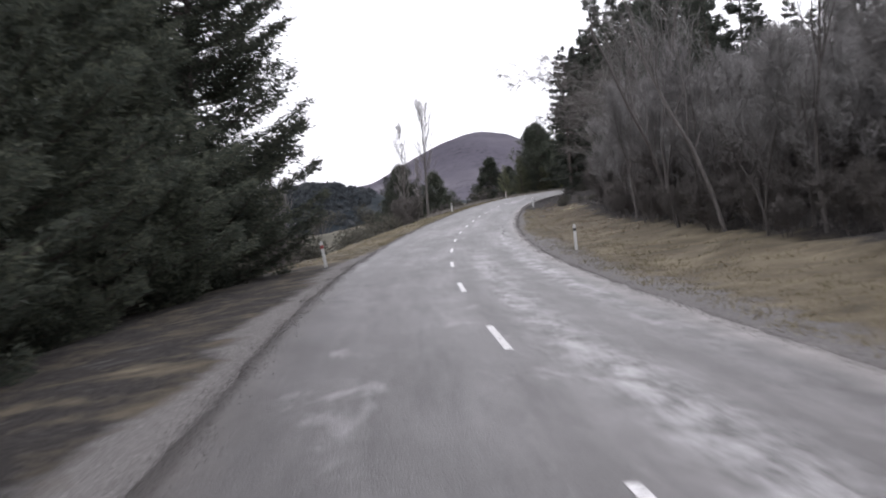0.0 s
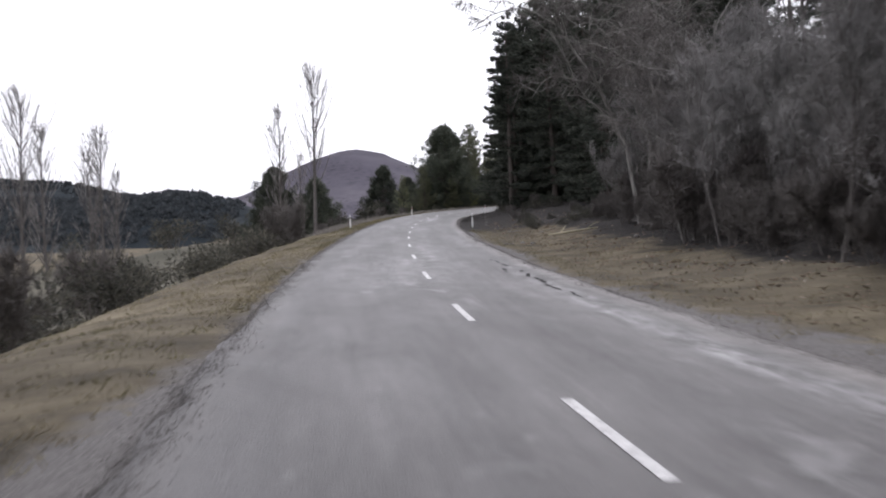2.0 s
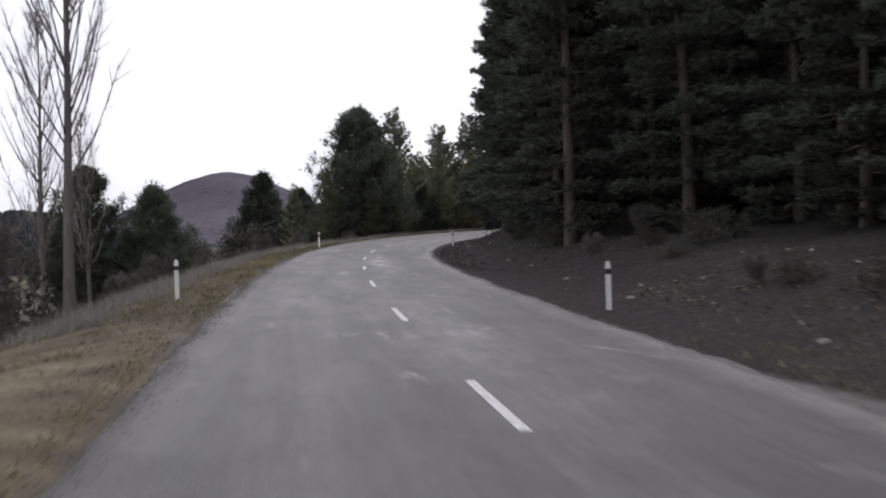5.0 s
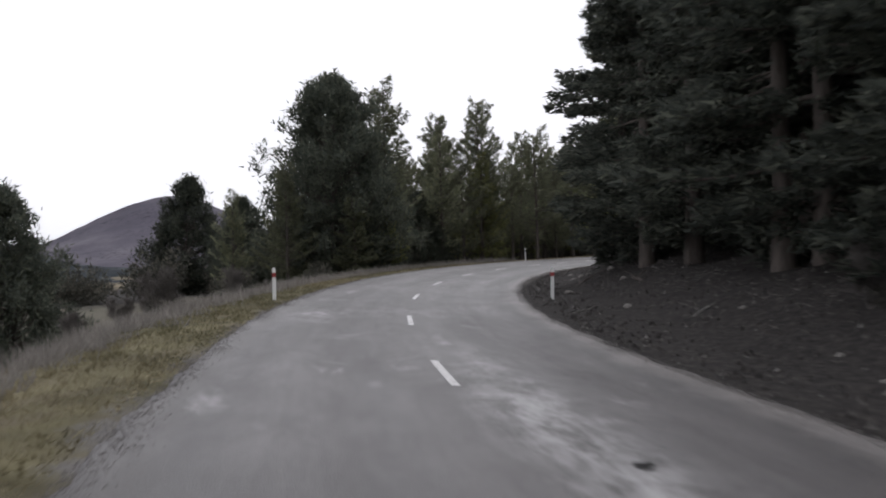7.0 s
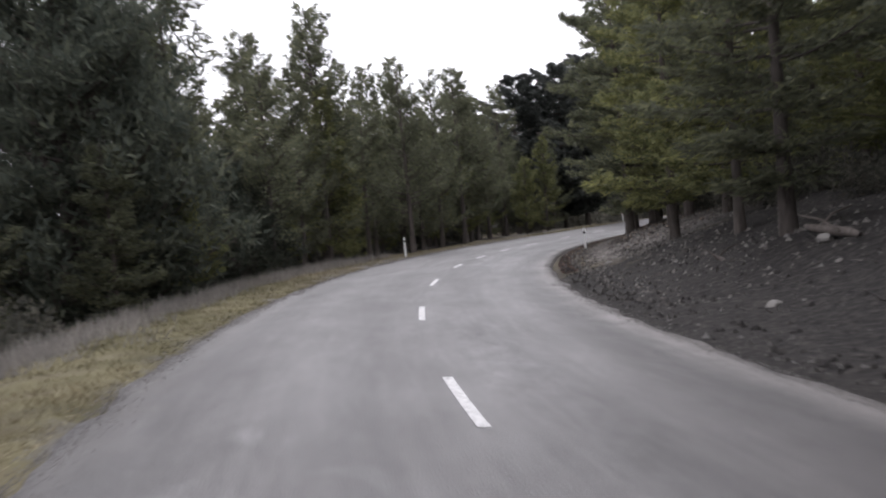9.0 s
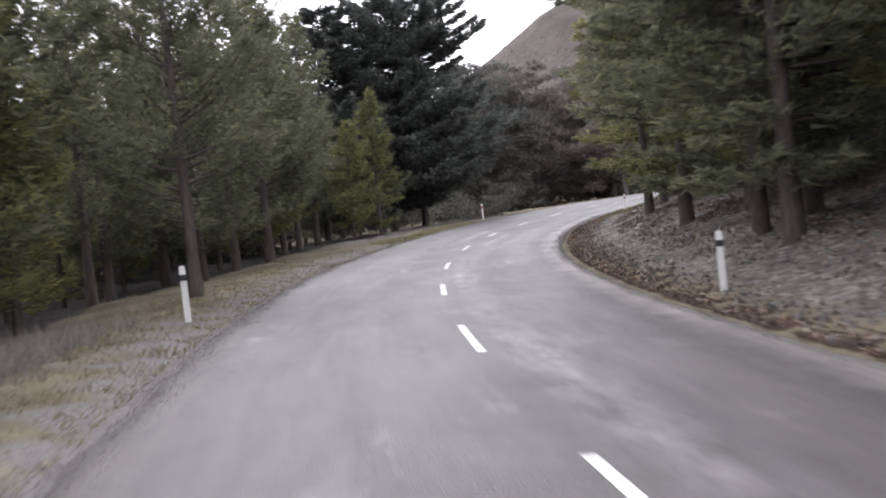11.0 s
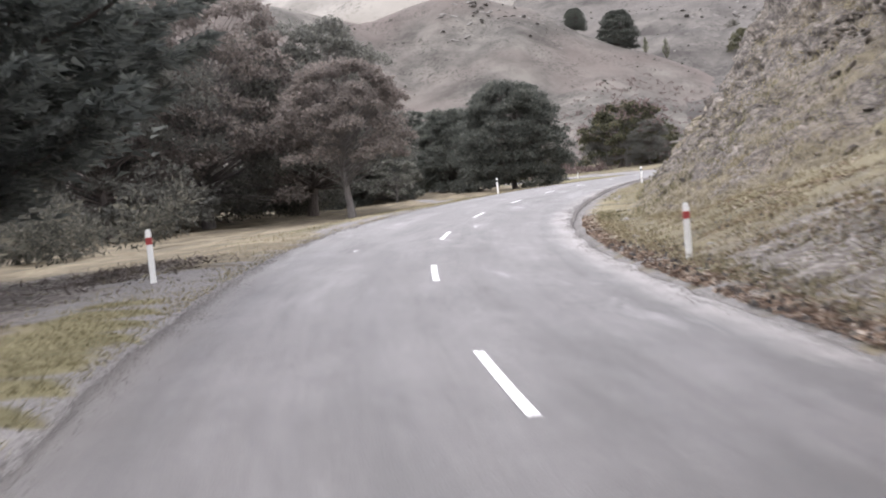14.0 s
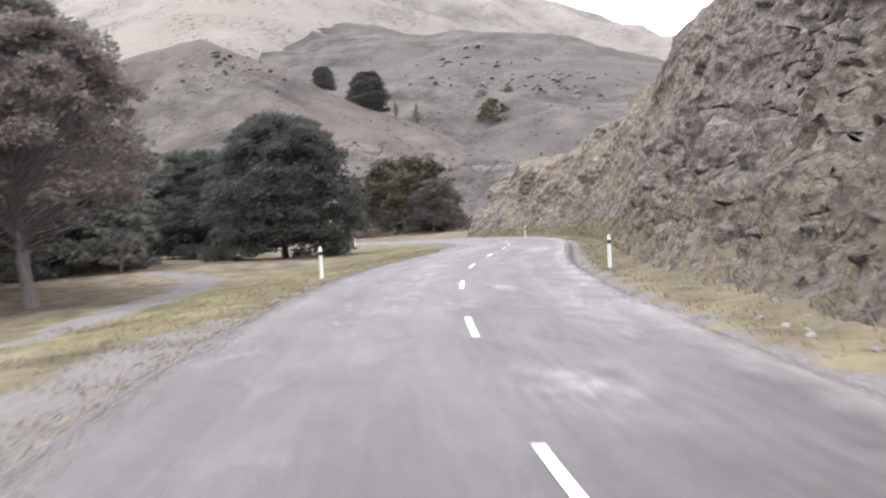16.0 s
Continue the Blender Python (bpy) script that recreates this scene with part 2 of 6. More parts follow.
def rock_material(name="cliff_rock"):
    m = Mat(name, 0.92, 0.15)
    tilt = m.n.new("ShaderNodeMapping")
    tilt.inputs["Rotation"].default_value = (0.5, 0.35, 0.2)
    tilt.inputs["Scale"].default_value = (0.9, 0.9, 1.8)
    m.put(m.co, tilt.inputs["Vector"])
    bed = m.noise(1.1, 6, 0.68, tilt.outputs[0], 0.5)
    c = m.ramp(bed, (0.30, (0.075, 0.065, 0.058)), (0.46, (0.180, 0.158, 0.138)), (0.58, (0.270, 0.238, 0.206)), (0.74, (0.39, 0.355, 0.316)))
    c = m.mix(m.span(m.noise(0.28, 3), 0.45, 0.66, 0, 0.5), c, (0.265, 0.222, 0.168))
    c = m.mix(m.span(m.noise(3.4, 7, 0.75), 0.40, 0.60, 0.75, 0.0), c, (0.050, 0.045, 0.041))
    c = m.mix(m.span(m.noise(1.9, 7, 0.75), 0.56, 0.68, 0.0, 0.6), c, (0.31, 0.285, 0.25))
    crack = m.cells(1.7, "Distance", None, "DISTANCE_TO_EDGE")
    c = m.mix(m.span(crack, 0.0, 0.05, 0.55, 0.0), c, (0.035, 0.032, 0.030))
    turf = m.attr("turf")
    moss = m.calc("MULTIPLY", m.span(m.calc("ADD", m.noise(0.45, 6, 0.75), m.calc("MULTIPLY", m.calc("SUBTRACT", turf, 0.7), 0.22)), 0.52, 0.62), m.calc("MINIMUM", turf, 0.9))
    c = m.mix(moss, c, m.ramp(m.noise(2.5, 4), (0.3, (0.105, 0.090, 0.060)), (0.7, (0.235, 0.202, 0.140))))
    m.colour(c)
    h = m.calc("ADD", m.noise(2.6, 9, 0.75), m.calc("MULTIPLY", m.cells(2.1), 0.5))
    return m.bump(h, 1.0, 0.3).m


def stone_material():
    m = Mat("loose_stone", 0.9, 0.15)
    c = m.ramp(m.island(), (0, (0.08, 0.073, 0.068)), (0.6, (0.145, 0.134, 0.123)), (1, (0.25, 0.238, 0.22)))
    return m.colour(m.mix(m.span(m.noise(8, 5), 0.4, 0.7, 0, 0.5), c, (0.10, 0.09, 0.08))).m


def leaf_litter_material():
    m = Mat("fallen_leaves", 0.85, 0.1)
    return m.colour(m.ramp(m.island(), (0, (0.085, 0.060, 0.048)), (0.5, (0.19, 0.138, 0.105)), (0.85, (0.31, 0.238, 0.180)), (1, (0.46, 0.41, 0.35)))).m


def hill_material(name, low, mid, high, scale, tint):
    m = Mat(name, 0.97, 0.05)
    n = m.noise(scale, 8, 0.66)
    c = m.ramp(n, (0.36, low), (0.5, mid), (0.64, high))
    c = m.mix(m.span(m.noise(scale * 0.22, 4), 0.40, 0.62), c, tint)
    c = m.mix(m.calc("MULTIPLY", m.span(m.noise(scale * 14.0, 6, 0.75), 0.50, 0.62, 0, 0.75), m.span(m.noise(scale * 1.3, 3), 0.42, 0.58)), c, tuple(0.55 * a for a in low))
    m.colour(c)
    return m.bump(n, 0.5, 0.03 / scale).m


RUSTY = Mat("reddish_needles", 0.9, 0.1)
RUSTY = RUSTY.colour(RUSTY.ramp(RUSTY.island(), (0, (0.060, 0.042, 0.038)), (0.6, (0.125, 0.085, 0.074)), (1, (0.21, 0.155, 0.13)))).m
CHIP = Mat("loose_chips", 0.9, 0.2)
CHIP = CHIP.colour(CHIP.ramp(CHIP.island(), (0, (0.09, 0.083, 0.078)), (0.6, (0.150, 0.141, 0.136)), (1, (0.25, 0.24, 0.23)))).m
CLOD = Mat("dark_clods", 0.95, 0.1)
CLOD = CLOD.colour(CLOD.ramp(CLOD.island(), (0, (0.026, 0.024, 0.023)), (0.75, (0.065, 0.060, 0.056)), (0.95, (0.11, 0.103, 0.097)), (1, (0.22, 0.21, 0.20)))).m
GRASS, GROUND, ASPHALT, PAINT, TAR = grass_material(), ground_material(), asphalt_material(), paint_material(), tar_material()
WHITE = plastic_material("white_post_plastic", (0.78, 0.78, 0.76))
RED = plastic_material("red_band", (0.30, 0.045, 0.045))
BLACK = plastic_material("black_band", (0.03, 0.03, 0.032))
OUTCROP = Mat("outcrop_rock", 0.95, 0.1)
OUTCROP = OUTCROP.colour(OUTCROP.ramp(OUTCROP.noise(0.5, 6, 0.7), (0.35, (0.095, 0.089, 0.083)), (0.65, (0.165, 0.154, 0.142)))).m
ROCK, STONE, LITTER = rock_material(), stone_material(), leaf_litter_material()
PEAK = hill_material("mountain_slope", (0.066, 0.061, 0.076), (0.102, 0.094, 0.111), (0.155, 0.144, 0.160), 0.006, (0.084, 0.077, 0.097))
WOODED = hill_material("wooded_slope", (0.014, 0.018, 0.021), (0.030, 0.036, 0.040), (0.078, 0.082, 0.082), 0.07, (0.020, 0.025, 0.029))
SPUR = hill_material("stony_spur_slope", (0.052, 0.049, 0.044), (0.096, 0.090, 0.081), (0.142, 0.132, 0.117), 0.045, (0.112, 0.094, 0.085))
# dry tan slope, its colour made paler to stand in for aerial haze
HAZY_DRYHILL = hill_material("dry_hill_slope", (0.120, 0.113, 0.102), (0.185, 0.174, 0.157), (0.250, 0.235, 0.210), 0.018, (0.205, 0.190, 0.166))
SCRUBHILL = hill_material("scrubby_hill_slope", (0.050, 0.046, 0.043), (0.088, 0.082, 0.075), (0.132, 0.122, 0.110), 0.035, (0.098, 0.090, 0.083))


# ---- mesh helpers ----
def flat_mesh(name, verts, faces, material, smooth=False):
    """A mesh from arrays; faces all have the same number of corners."""
    verts, faces = np.asarray(verts, np.float32), np.asarray(faces, np.int32)
    me = bpy.data.meshes.new(name)
    k = faces.shape[1]
    me.vertices.add(len(verts))
    me.vertices.foreach_set("co", verts.ravel())
    me.loops.add(faces.size)
    me.loops.foreach_set("vertex_index", faces.ravel())
    me.polygons.add(len(faces))
    me.polygons.foreach_set("loop_start", np.arange(0, faces.size, k, dtype=np.int32))
    me.polygons.foreach_set("use_smooth", np.full(len(faces), smooth))
    me.update(calc_edges=True)
    me.materials.append(material)
    return me


def weights(me, **values):
    for key, v in values.items():
        a = me.attributes.new(key, "FLOAT", "POINT")
        a.data.foreach_set("value", np.asarray(v, np.float32).ravel())


def child(name, me, parent, label=""):
    ob = new(name, me)
    ob.parent = parent
    return tagged(ob, label)


def grid_faces(nu, nv):
    i = (np.arange(nu - 1)[:, None] * nv + np.arange(nv - 1)[None]).ravel()
    return np.stack([i, i + nv, i + nv + 1, i + 1], 1)


def unit(v):
    return v / np.maximum(np.linalg.norm(v, axis=-1, keepdims=True), 1e-9)


def blades(rng, base, way, length, width):
    """Thin leaves: a triangle each, from base along way."""
    n = len(base)
    side = unit(np.cross(way, rng.normal(size=(n, 3)))) * (np.asarray(width) / 2).reshape(-1, 1)
    tip = base + way * np.asarray(length).reshape(-1, 1)
    v = np.stack([base - side, base + side, tip], 1).reshape(-1, 3)
    return v, np.arange(3 * n).reshape(-1, 3)


def tube(path, radii, sides=6):
    """A round limb along a path, tapering by radii, as quads."""
    path, radii = np.asarray(path, float), np.asarray(radii, float)
    way = unit(np.gradient(path, axis=0))
    ref = np.where(np.abs(way[:, 2:]) > 0.9, [[1.0, 0, 0]], [[0, 0, 1.0]])
    a = unit(np.cross(way, ref))
    b = np.cross(way, a)
    ang = np.linspace(0, 2 * np.pi, sides, endpoint=False)
    ring = a[:, None] * np.cos(ang)[None, :, None] + b[:, None] * np.sin(ang)[None, :, None]
    v = (path[:, None] + ring * radii[:, None, None]).reshape(-1, 3)
    i = (np.arange(len(path) - 1)[:, None] * sides + np.arange(sides)[None])
    j = (np.arange(len(path) - 1)[:, None] * sides + (np.arange(sides)[None] + 1) % sides)
    return v, np.stack([i, j, j + sides, i + sides], -1).reshape(-1, 4)


def joined(pieces):
    vs, fs, n = [], [], 0
    for v, f in pieces:
        vs.append(v)
        fs.append(f + n)
        n += len(v)
    return np.concatenate(vs), np.concatenate(fs)


def smooth(x, a, b):
    u = np.clip((np.asarray(x, float) - a) / (b - a), 0, 1)
    return u * u * (3 - 2 * u)


_waves = np.random.RandomState(7)
_dirs = _waves.uniform(0, 2 * np.pi, 40)
_phase = _waves.uniform(0, 2 * np.pi, 40)


def ripple(x, y, size, k=0):
    """Smooth uneven relief of about that size, between -1 and 1."""
    total = 0.0
    for i in range(7):
        a, ph = _dirs[(i + 5 * k) % 40], _phase[(3 * i + 7 * k) % 40]
        w = 2 * np.pi / (size * (0.55 + 0.25 * i))
        total = total + np.sin((x * np.cos(a) + y * np.sin(a)) * w + ph + 1.3 * np.sin((x * np.sin(a) - y * np.cos(a)) * w * 0.6 + ph))
    return total / 4.0


# ---- the road's line ----
LINE = np.array([
    (9.5, -20, 2.2), (6.4, 8, 2.05), (4.02, 33.1, 1.86), (2.91, 53.3, 1.70), (2.58, 73.7, 1.64), (2.86, 93.8, 1.70), (4.15, 123.7, 1.88),
    (6.68, 154.9, 2.14), (9.52, 174.7, 2.34), (14.8, 194.5, 2.60), (22.75, 213.1, 2.78), (33.6, 231.7, 2.88), (48.3, 250.5, 2.99),
    (62.9, 264.6, 3.24), (79.6, 276.5, 3.57), (97.3, 285.2, 3.90), (115, 291.9, 4.15), (133, 297.3, 4.32), (151, 303.4, 4.42),
    (170, 311.8, 4.45), (188, 323.0, 4.45), (204, 338.0, 4.40), (217, 357.0, 4.3), (228, 385.0, 4.2), (236, 420.0, 4.1)])


def spline(points, step):
    """Points at even steps along a natural cubic through the given ones."""
    d = np.r_[0, np.cumsum(np.linalg.norm(np.diff(points[:, :2], axis=0), axis=1))]
    n, h = len(points), np.diff(d)
    a = np.eye(n)
    rhs = np.zeros((n, 3))
    for i in range(1, n - 1):
        a[i, i - 1:i + 2] = h[i - 1], 2 * (h[i - 1] + h[i]), h[i]
        rhs[i] = 3 * ((points[i + 1] - points[i]) / h[i] - (points[i] - points[i - 1]) / h[i - 1])
    m = np.linalg.solve(a, rhs)
    s = np.arange(0, d[-1], step)
    j = np.clip(np.searchsorted(d, s, side="right") - 1, 0, n - 2)
    u, hh = (s - d[j])[:, None], h[j][:, None]
    lin = (points[j + 1] - points[j]) / hh - hh * (2 * m[j] + m[j + 1]) / 3
    return s, points[j] + lin * u + m[j] * u ** 2 + (m[j + 1] - m[j]) / (3 * hh) * u ** 3


STEP = 0.5
_s, CENTRE = spline(LINE, STEP)
TANGENT = unit(np.gradient(CENTRE[:, :2], axis=0))
_zero = int(np.argmin(np.abs(CENTRE[:, 1] - 33.1) + np.abs(CENTRE[:, 0] - 4.0)))
ALONG = _s - _s[_zero]
BANK = np.tan(np.radians(np.interp(ALONG, (-40, 30, 90, 140, 200, 270, 300, 340, 400), (2.5, 2.5, 1.5, 2.5, 3.0, 2.8, 0.5, -1.5, -2.5))))
HALF = 3.22


def at(s, d):
    """World x, y for a place s metres along the road and d metres to its right."""
    i = np.interp(s, ALONG, np.arange(len(ALONG)))
    k = np.arange(len(ALONG))
    c = [np.interp(i, k, CENTRE[:, q]) for q in (0, 1)]
    t = [np.interp(i, k, TANGENT[:, q]) for q in (0, 1)]
    return c[0] + t[1] * d, c[1] - t[0] * d


def road_coords(x, y):
    """Metres along the road, metres to its right and the index of the nearest place on its line."""
    x, y = np.asarray(x, float).ravel(), np.asarray(y, float).ravel()
    near = np.empty(len(x), int)
    coarse = CENTRE[::8, :2]
    for a in range(0, len(x), 20000):
        b = slice(a, a + 20000)
        j = ((x[b, None] - coarse[None, :, 0]) ** 2 + (y[b, None] - coarse[None, :, 1]) ** 2).argmin(1) * 8
        cand = np.clip(j[:, None] + np.arange(-8, 9)[None], 0, len(CENTRE) - 1)
        dd = (x[b, None] - CENTRE[cand, 0]) ** 2 + (y[b, None] - CENTRE[cand, 1]) ** 2
        near[b] = cand[np.arange(len(cand)), dd.argmin(1)]
    rx, ry = x - CENTRE[near, 0], y - CENTRE[near, 1]
    d = TANGENT[near, 1] * rx - TANGENT[near, 0] * ry
    over = TANGENT[near, 0] * rx + TANGENT[near, 1] * ry
    return ALONG[near] + over, np.sign(d) * np.hypot(rx, ry) * (np.abs(d) > 1e-6), near


LEFT_D = (3.5, 5, 7, 10, 15, 25, 45, 90, 200)
LEFT = {
    -60: (-.05, -.2, -.4, -.6, -.8, -1.2, -3, -6, -9), 24: (-.05, -.12, -.3, -.7, -1.2, -2.4, -5, -9, -11),
    44: (-.05, -.12, -.5, -1.6, -3.4, -6.4, -9.5, -12, -12), 120: (-.05, -.12, -.5, -1.8, -3.8, -7, -10, -12, -12),
    165: (-.05, -.1, -.4, -1.2, -2.8, -5, -7.5, -10, -12), 190: (-.05, -.02, -.2, -.6, -1.2, -2, -3.5, -6, -10),
    236: (-.05, 0, -.1, -.3, -.5, -.8, -1, -1, 2), 262: (-.05, 0, -.1, -.3, -.5, -.7, -.7, 0, 6),
    300: (-.05, -.1, -.4, -.8, -1, -1.1, -1, 0, 8), 420: (-.05, -.1, -.2, -.3, -.3, -.3, 0, 2, 10)}
RIGHT_D = (3.5, 5, 7, 10, 14, 20, 30, 60, 150)
RIGHT = {
    -60: (-.05, -.12, 0, .25, .8, 1.8, 3.5, 8, 15), 80: (-.05, -.12, 0, .3, 1, 2.2, 4.5, 10, 20), 108: (-.05, -.1, .35, .9, 1.3, 1.8, 3, 8, 18),
    150: (-.02, .1, .9, 1.45, 1.8, 2.3, 3.6, 9, 19), 225: (-.02, .1, .8, 1.4, 1.8, 2.4, 4, 10, 20), 256: (-.02, .1, .8, 1.5, 2.1, 3.2, 6, 13, 24),
    272: (-.05, -.1, .3, 1.6, 4, 7, 9, 10, 10), 330: (-.05, -.1, .2, .8, 2, 3, 4, 5, 6), 400: (-.02, .0, .2, .5, .8, 1, 2, 3, 4), 460: (-.02, .0, .2, .5, .8, 1, 2, 3, 4)}


def shelf(table, dist, s, d):
    rows = sorted(table)
    heights = np.array([np.interp(d, dist, table[r]) for r in rows])
    u = np.interp(s, rows, np.arange(len(rows)))
    i = np.clip(u.astype(int), 0, len(rows) - 2)
    f = smooth(u - i, 0, 1)
    k = np.arange(len(d))
    return heights[i, k] * (1 - f) + heights[i + 1, k] * f


def ground_height(x, y, uneven=True):
    x, y = np.asarray(x, float).ravel(), np.asarray(y, float).ravel()
    s, d, near = road_coords(x, y)
    edge = CENTRE[near, 2] - np.clip(d, -HALF, HALF) * BANK[near]
    a = np.abs(d)
    side = np.where(d < 0, shelf(LEFT, LEFT_D, s, a), shelf(RIGHT, RIGHT_D, s, a))
    z = edge + side
    under = CENTRE[near, 2] - d * BANK[near] - np.interp(a, (0, 2.5, HALF, 3.5), (0.4, 0.4, 0.12, 0.05))
    z = np.where(a < 3.5, under, z)
    plain = -11 + 14 * smooth(x - 0.25 * (y - 250), -40, 60)
    z = z + (plain - z) * smooth(a, 55, 150)
    if uneven:
        rough = smooth(a, 3.6, 9)
        z = z + rough * (0.12 * ripple(x, y, 6, 1) + 0.10 * ripple(x, y, 2.5, 2)) + smooth(a, 12, 60) * 0.6 * ripple(x, y, 30, 3)
        z = z + smooth(a, 150, 900) * 6 * ripple(x, y, 400, 4)
    return z


def spread(lo, hi, step, far, grow):
    """Even steps from lo to hi, then steps that grow out to far on both sides."""
    mid = list(np.arange(lo, hi + step, step))
    out, g = [], step
    while (out[-1] if out else 0) < far:
        g *= grow
        out.append((out[-1] if out else 0) + g)
    return np.array([lo - o for o in reversed(out)] + mid + [mid[-1] + o for o in out])


gx, gy = spread(-34, 150, 0.9, 3800, 1.16), spread(10, 330, 0.9, 3800, 1.16)
GX, GY = np.meshgrid(gx, gy, indexing="ij")
GX, GY = GX.ravel(), GY.ravel()
gs, gd, gnear = road_coords(GX, GY)
GZ = ground_height(GX, GY)
ground_mesh = flat_mesh("ground", np.stack([GX, GY, GZ], 1), grid_faces(len(gx), len(gy))[:, ::-1], GROUND, True)
ga = np.abs(gd)
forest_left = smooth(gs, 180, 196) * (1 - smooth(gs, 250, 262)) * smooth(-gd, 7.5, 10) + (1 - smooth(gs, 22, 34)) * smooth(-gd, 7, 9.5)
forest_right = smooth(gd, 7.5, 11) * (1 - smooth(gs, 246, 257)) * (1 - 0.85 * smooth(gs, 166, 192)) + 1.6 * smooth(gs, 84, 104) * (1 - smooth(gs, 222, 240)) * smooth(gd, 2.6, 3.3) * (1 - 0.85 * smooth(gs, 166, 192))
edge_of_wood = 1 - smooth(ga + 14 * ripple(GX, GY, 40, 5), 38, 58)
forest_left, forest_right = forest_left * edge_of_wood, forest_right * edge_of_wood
track = np.interp(gs, (276, 288, 294, 310, 331, 345), (-12, -9.3, -8.4, -10.5, -15.8, -22))
tracks = 0.9 * (1 - smooth(np.abs(gd - track), 0.7, 1.6)) * (gs > 276) * (gs < 345)
strip = smooth(gs, 232, 238) * (1 - smooth(gs, 252, 258)) * np.exp(-((gd + 4.3) / 0.5) ** 2)
weights(ground_mesh, gravel=-1.2 * strip + tracks + 0.24 * (1 - smooth(gs, 22, 36)) * (gd < 0) * (1 - smooth(ga, 6.5, 8)) + 0.5 * (1 - smooth(gs, 34, 52)) * (gd > 0) * (1 - smooth(ga, 4.4, 5.6)) + (1.0 - smooth(ga, 3.35, 4.1)) * (1 - smooth(gs, 84, 104) * (gd > 0) * (1 - smooth(gs, 235, 245))) * (1 - 0.45 * smooth(gs, 26, 36) * (gd < 0) * (1 - smooth(gs, 178, 190))) + 0.42 * smooth(gs, 186, 205) * (1 - smooth(gs, 255, 262)) * (gd < 0) * (1 - smooth(ga, 5.2, 6.4)) + 0.62 * smooth(gs, 250, 258) * (1 - smooth(gs, 258, 264)) * (gd < 0) * (1 - smooth(ga, 5, 7)) + 0.85 * smooth(gs, 268, 274) * (1 - smooth(gs, 286, 291)) * (gd < 0) * (1 - smooth(ga, 4.2, 5.0)),
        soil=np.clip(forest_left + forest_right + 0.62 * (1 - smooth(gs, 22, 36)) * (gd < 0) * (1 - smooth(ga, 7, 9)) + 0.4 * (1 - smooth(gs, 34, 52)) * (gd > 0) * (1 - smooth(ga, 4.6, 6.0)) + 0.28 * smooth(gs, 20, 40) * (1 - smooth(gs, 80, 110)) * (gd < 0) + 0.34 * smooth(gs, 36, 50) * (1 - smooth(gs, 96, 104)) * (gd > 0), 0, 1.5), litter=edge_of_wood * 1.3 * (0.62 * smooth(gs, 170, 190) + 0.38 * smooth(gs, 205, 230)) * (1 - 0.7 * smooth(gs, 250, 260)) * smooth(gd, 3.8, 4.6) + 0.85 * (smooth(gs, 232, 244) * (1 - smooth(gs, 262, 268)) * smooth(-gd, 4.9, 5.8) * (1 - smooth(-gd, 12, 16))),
        green=np.where(gd < 0, smooth(gs, 100, 130) * (0.62 - 0.32 * smooth(gs, 178, 195)) * (1 - smooth(ga, 5.5, 9)) + 1.1 * strip + 0.42 * smooth(gs, 286, 292) * (ga < 12) + 0.2 * smooth(gs, 262, 276) * (ga < 60), 0.5 * smooth(gs, 244, 258)),
        field=np.maximum(smooth(-gd, 40, 70), smooth(-gd, 11, 22) * smooth(gs, 30, 44)) * (1 - smooth(gs, 170, 215)))
ground = tagged(new("ground", ground_mesh), "dry grass, gravel and forest floor on uneven ground", "ground", kind="structure")


# bleached smears in the seal: metres along, metres to the right, half length, half width, strength
WORN = ((0, 0.8, 9, 0.38, 1.0), (-9, 1.0, 6, 0.45, 1.0), (18, 1.0, 10, 0.5, 0.8), (10, 2.35, 14, 0.34, 1.2), (36, 2.35, 16, 0.34, 1.0), (52, -0.3, 8, 1.6, 0.35), (66, 0.6, 10, 0.5, 0.6), (75, 2.4, 8, 0.3, 0.7),
        (96, 0.6, 9, 0.6, 0.35), (125.5, 0.6, 6, 0.5, 1.4), (117, 3.15, 7, 0.22, 1.0), (142, 3.15, 4, 0.22, 0.9), (141.6, -2.0, 2.2, 0.5, 0.9), (143, 0.2, 2.0, 1.4, 0.4), (165, 0.8, 9, 0.5, 0.3), (196, 0.6, 6, 0.35, 0.6), (211, 0.5, 3.5, 0.22, 0.9), (236, -0.75, 4.5, 0.3, 0.75),
        (231.5, 0.65, 4.5, 0.2, 1.0), (226, -0.2, 3, 0.9, 0.3), (281, 0.9, 1.6, 0.55, 0.8), (290, 2.2, 5, 0.5, 0.6), (322, 1.9, 5, 0.5, 0.9), (300, -1.0, 12, 0.4, 0.5), (330, -1.4, 12, 0.5, 0.6))


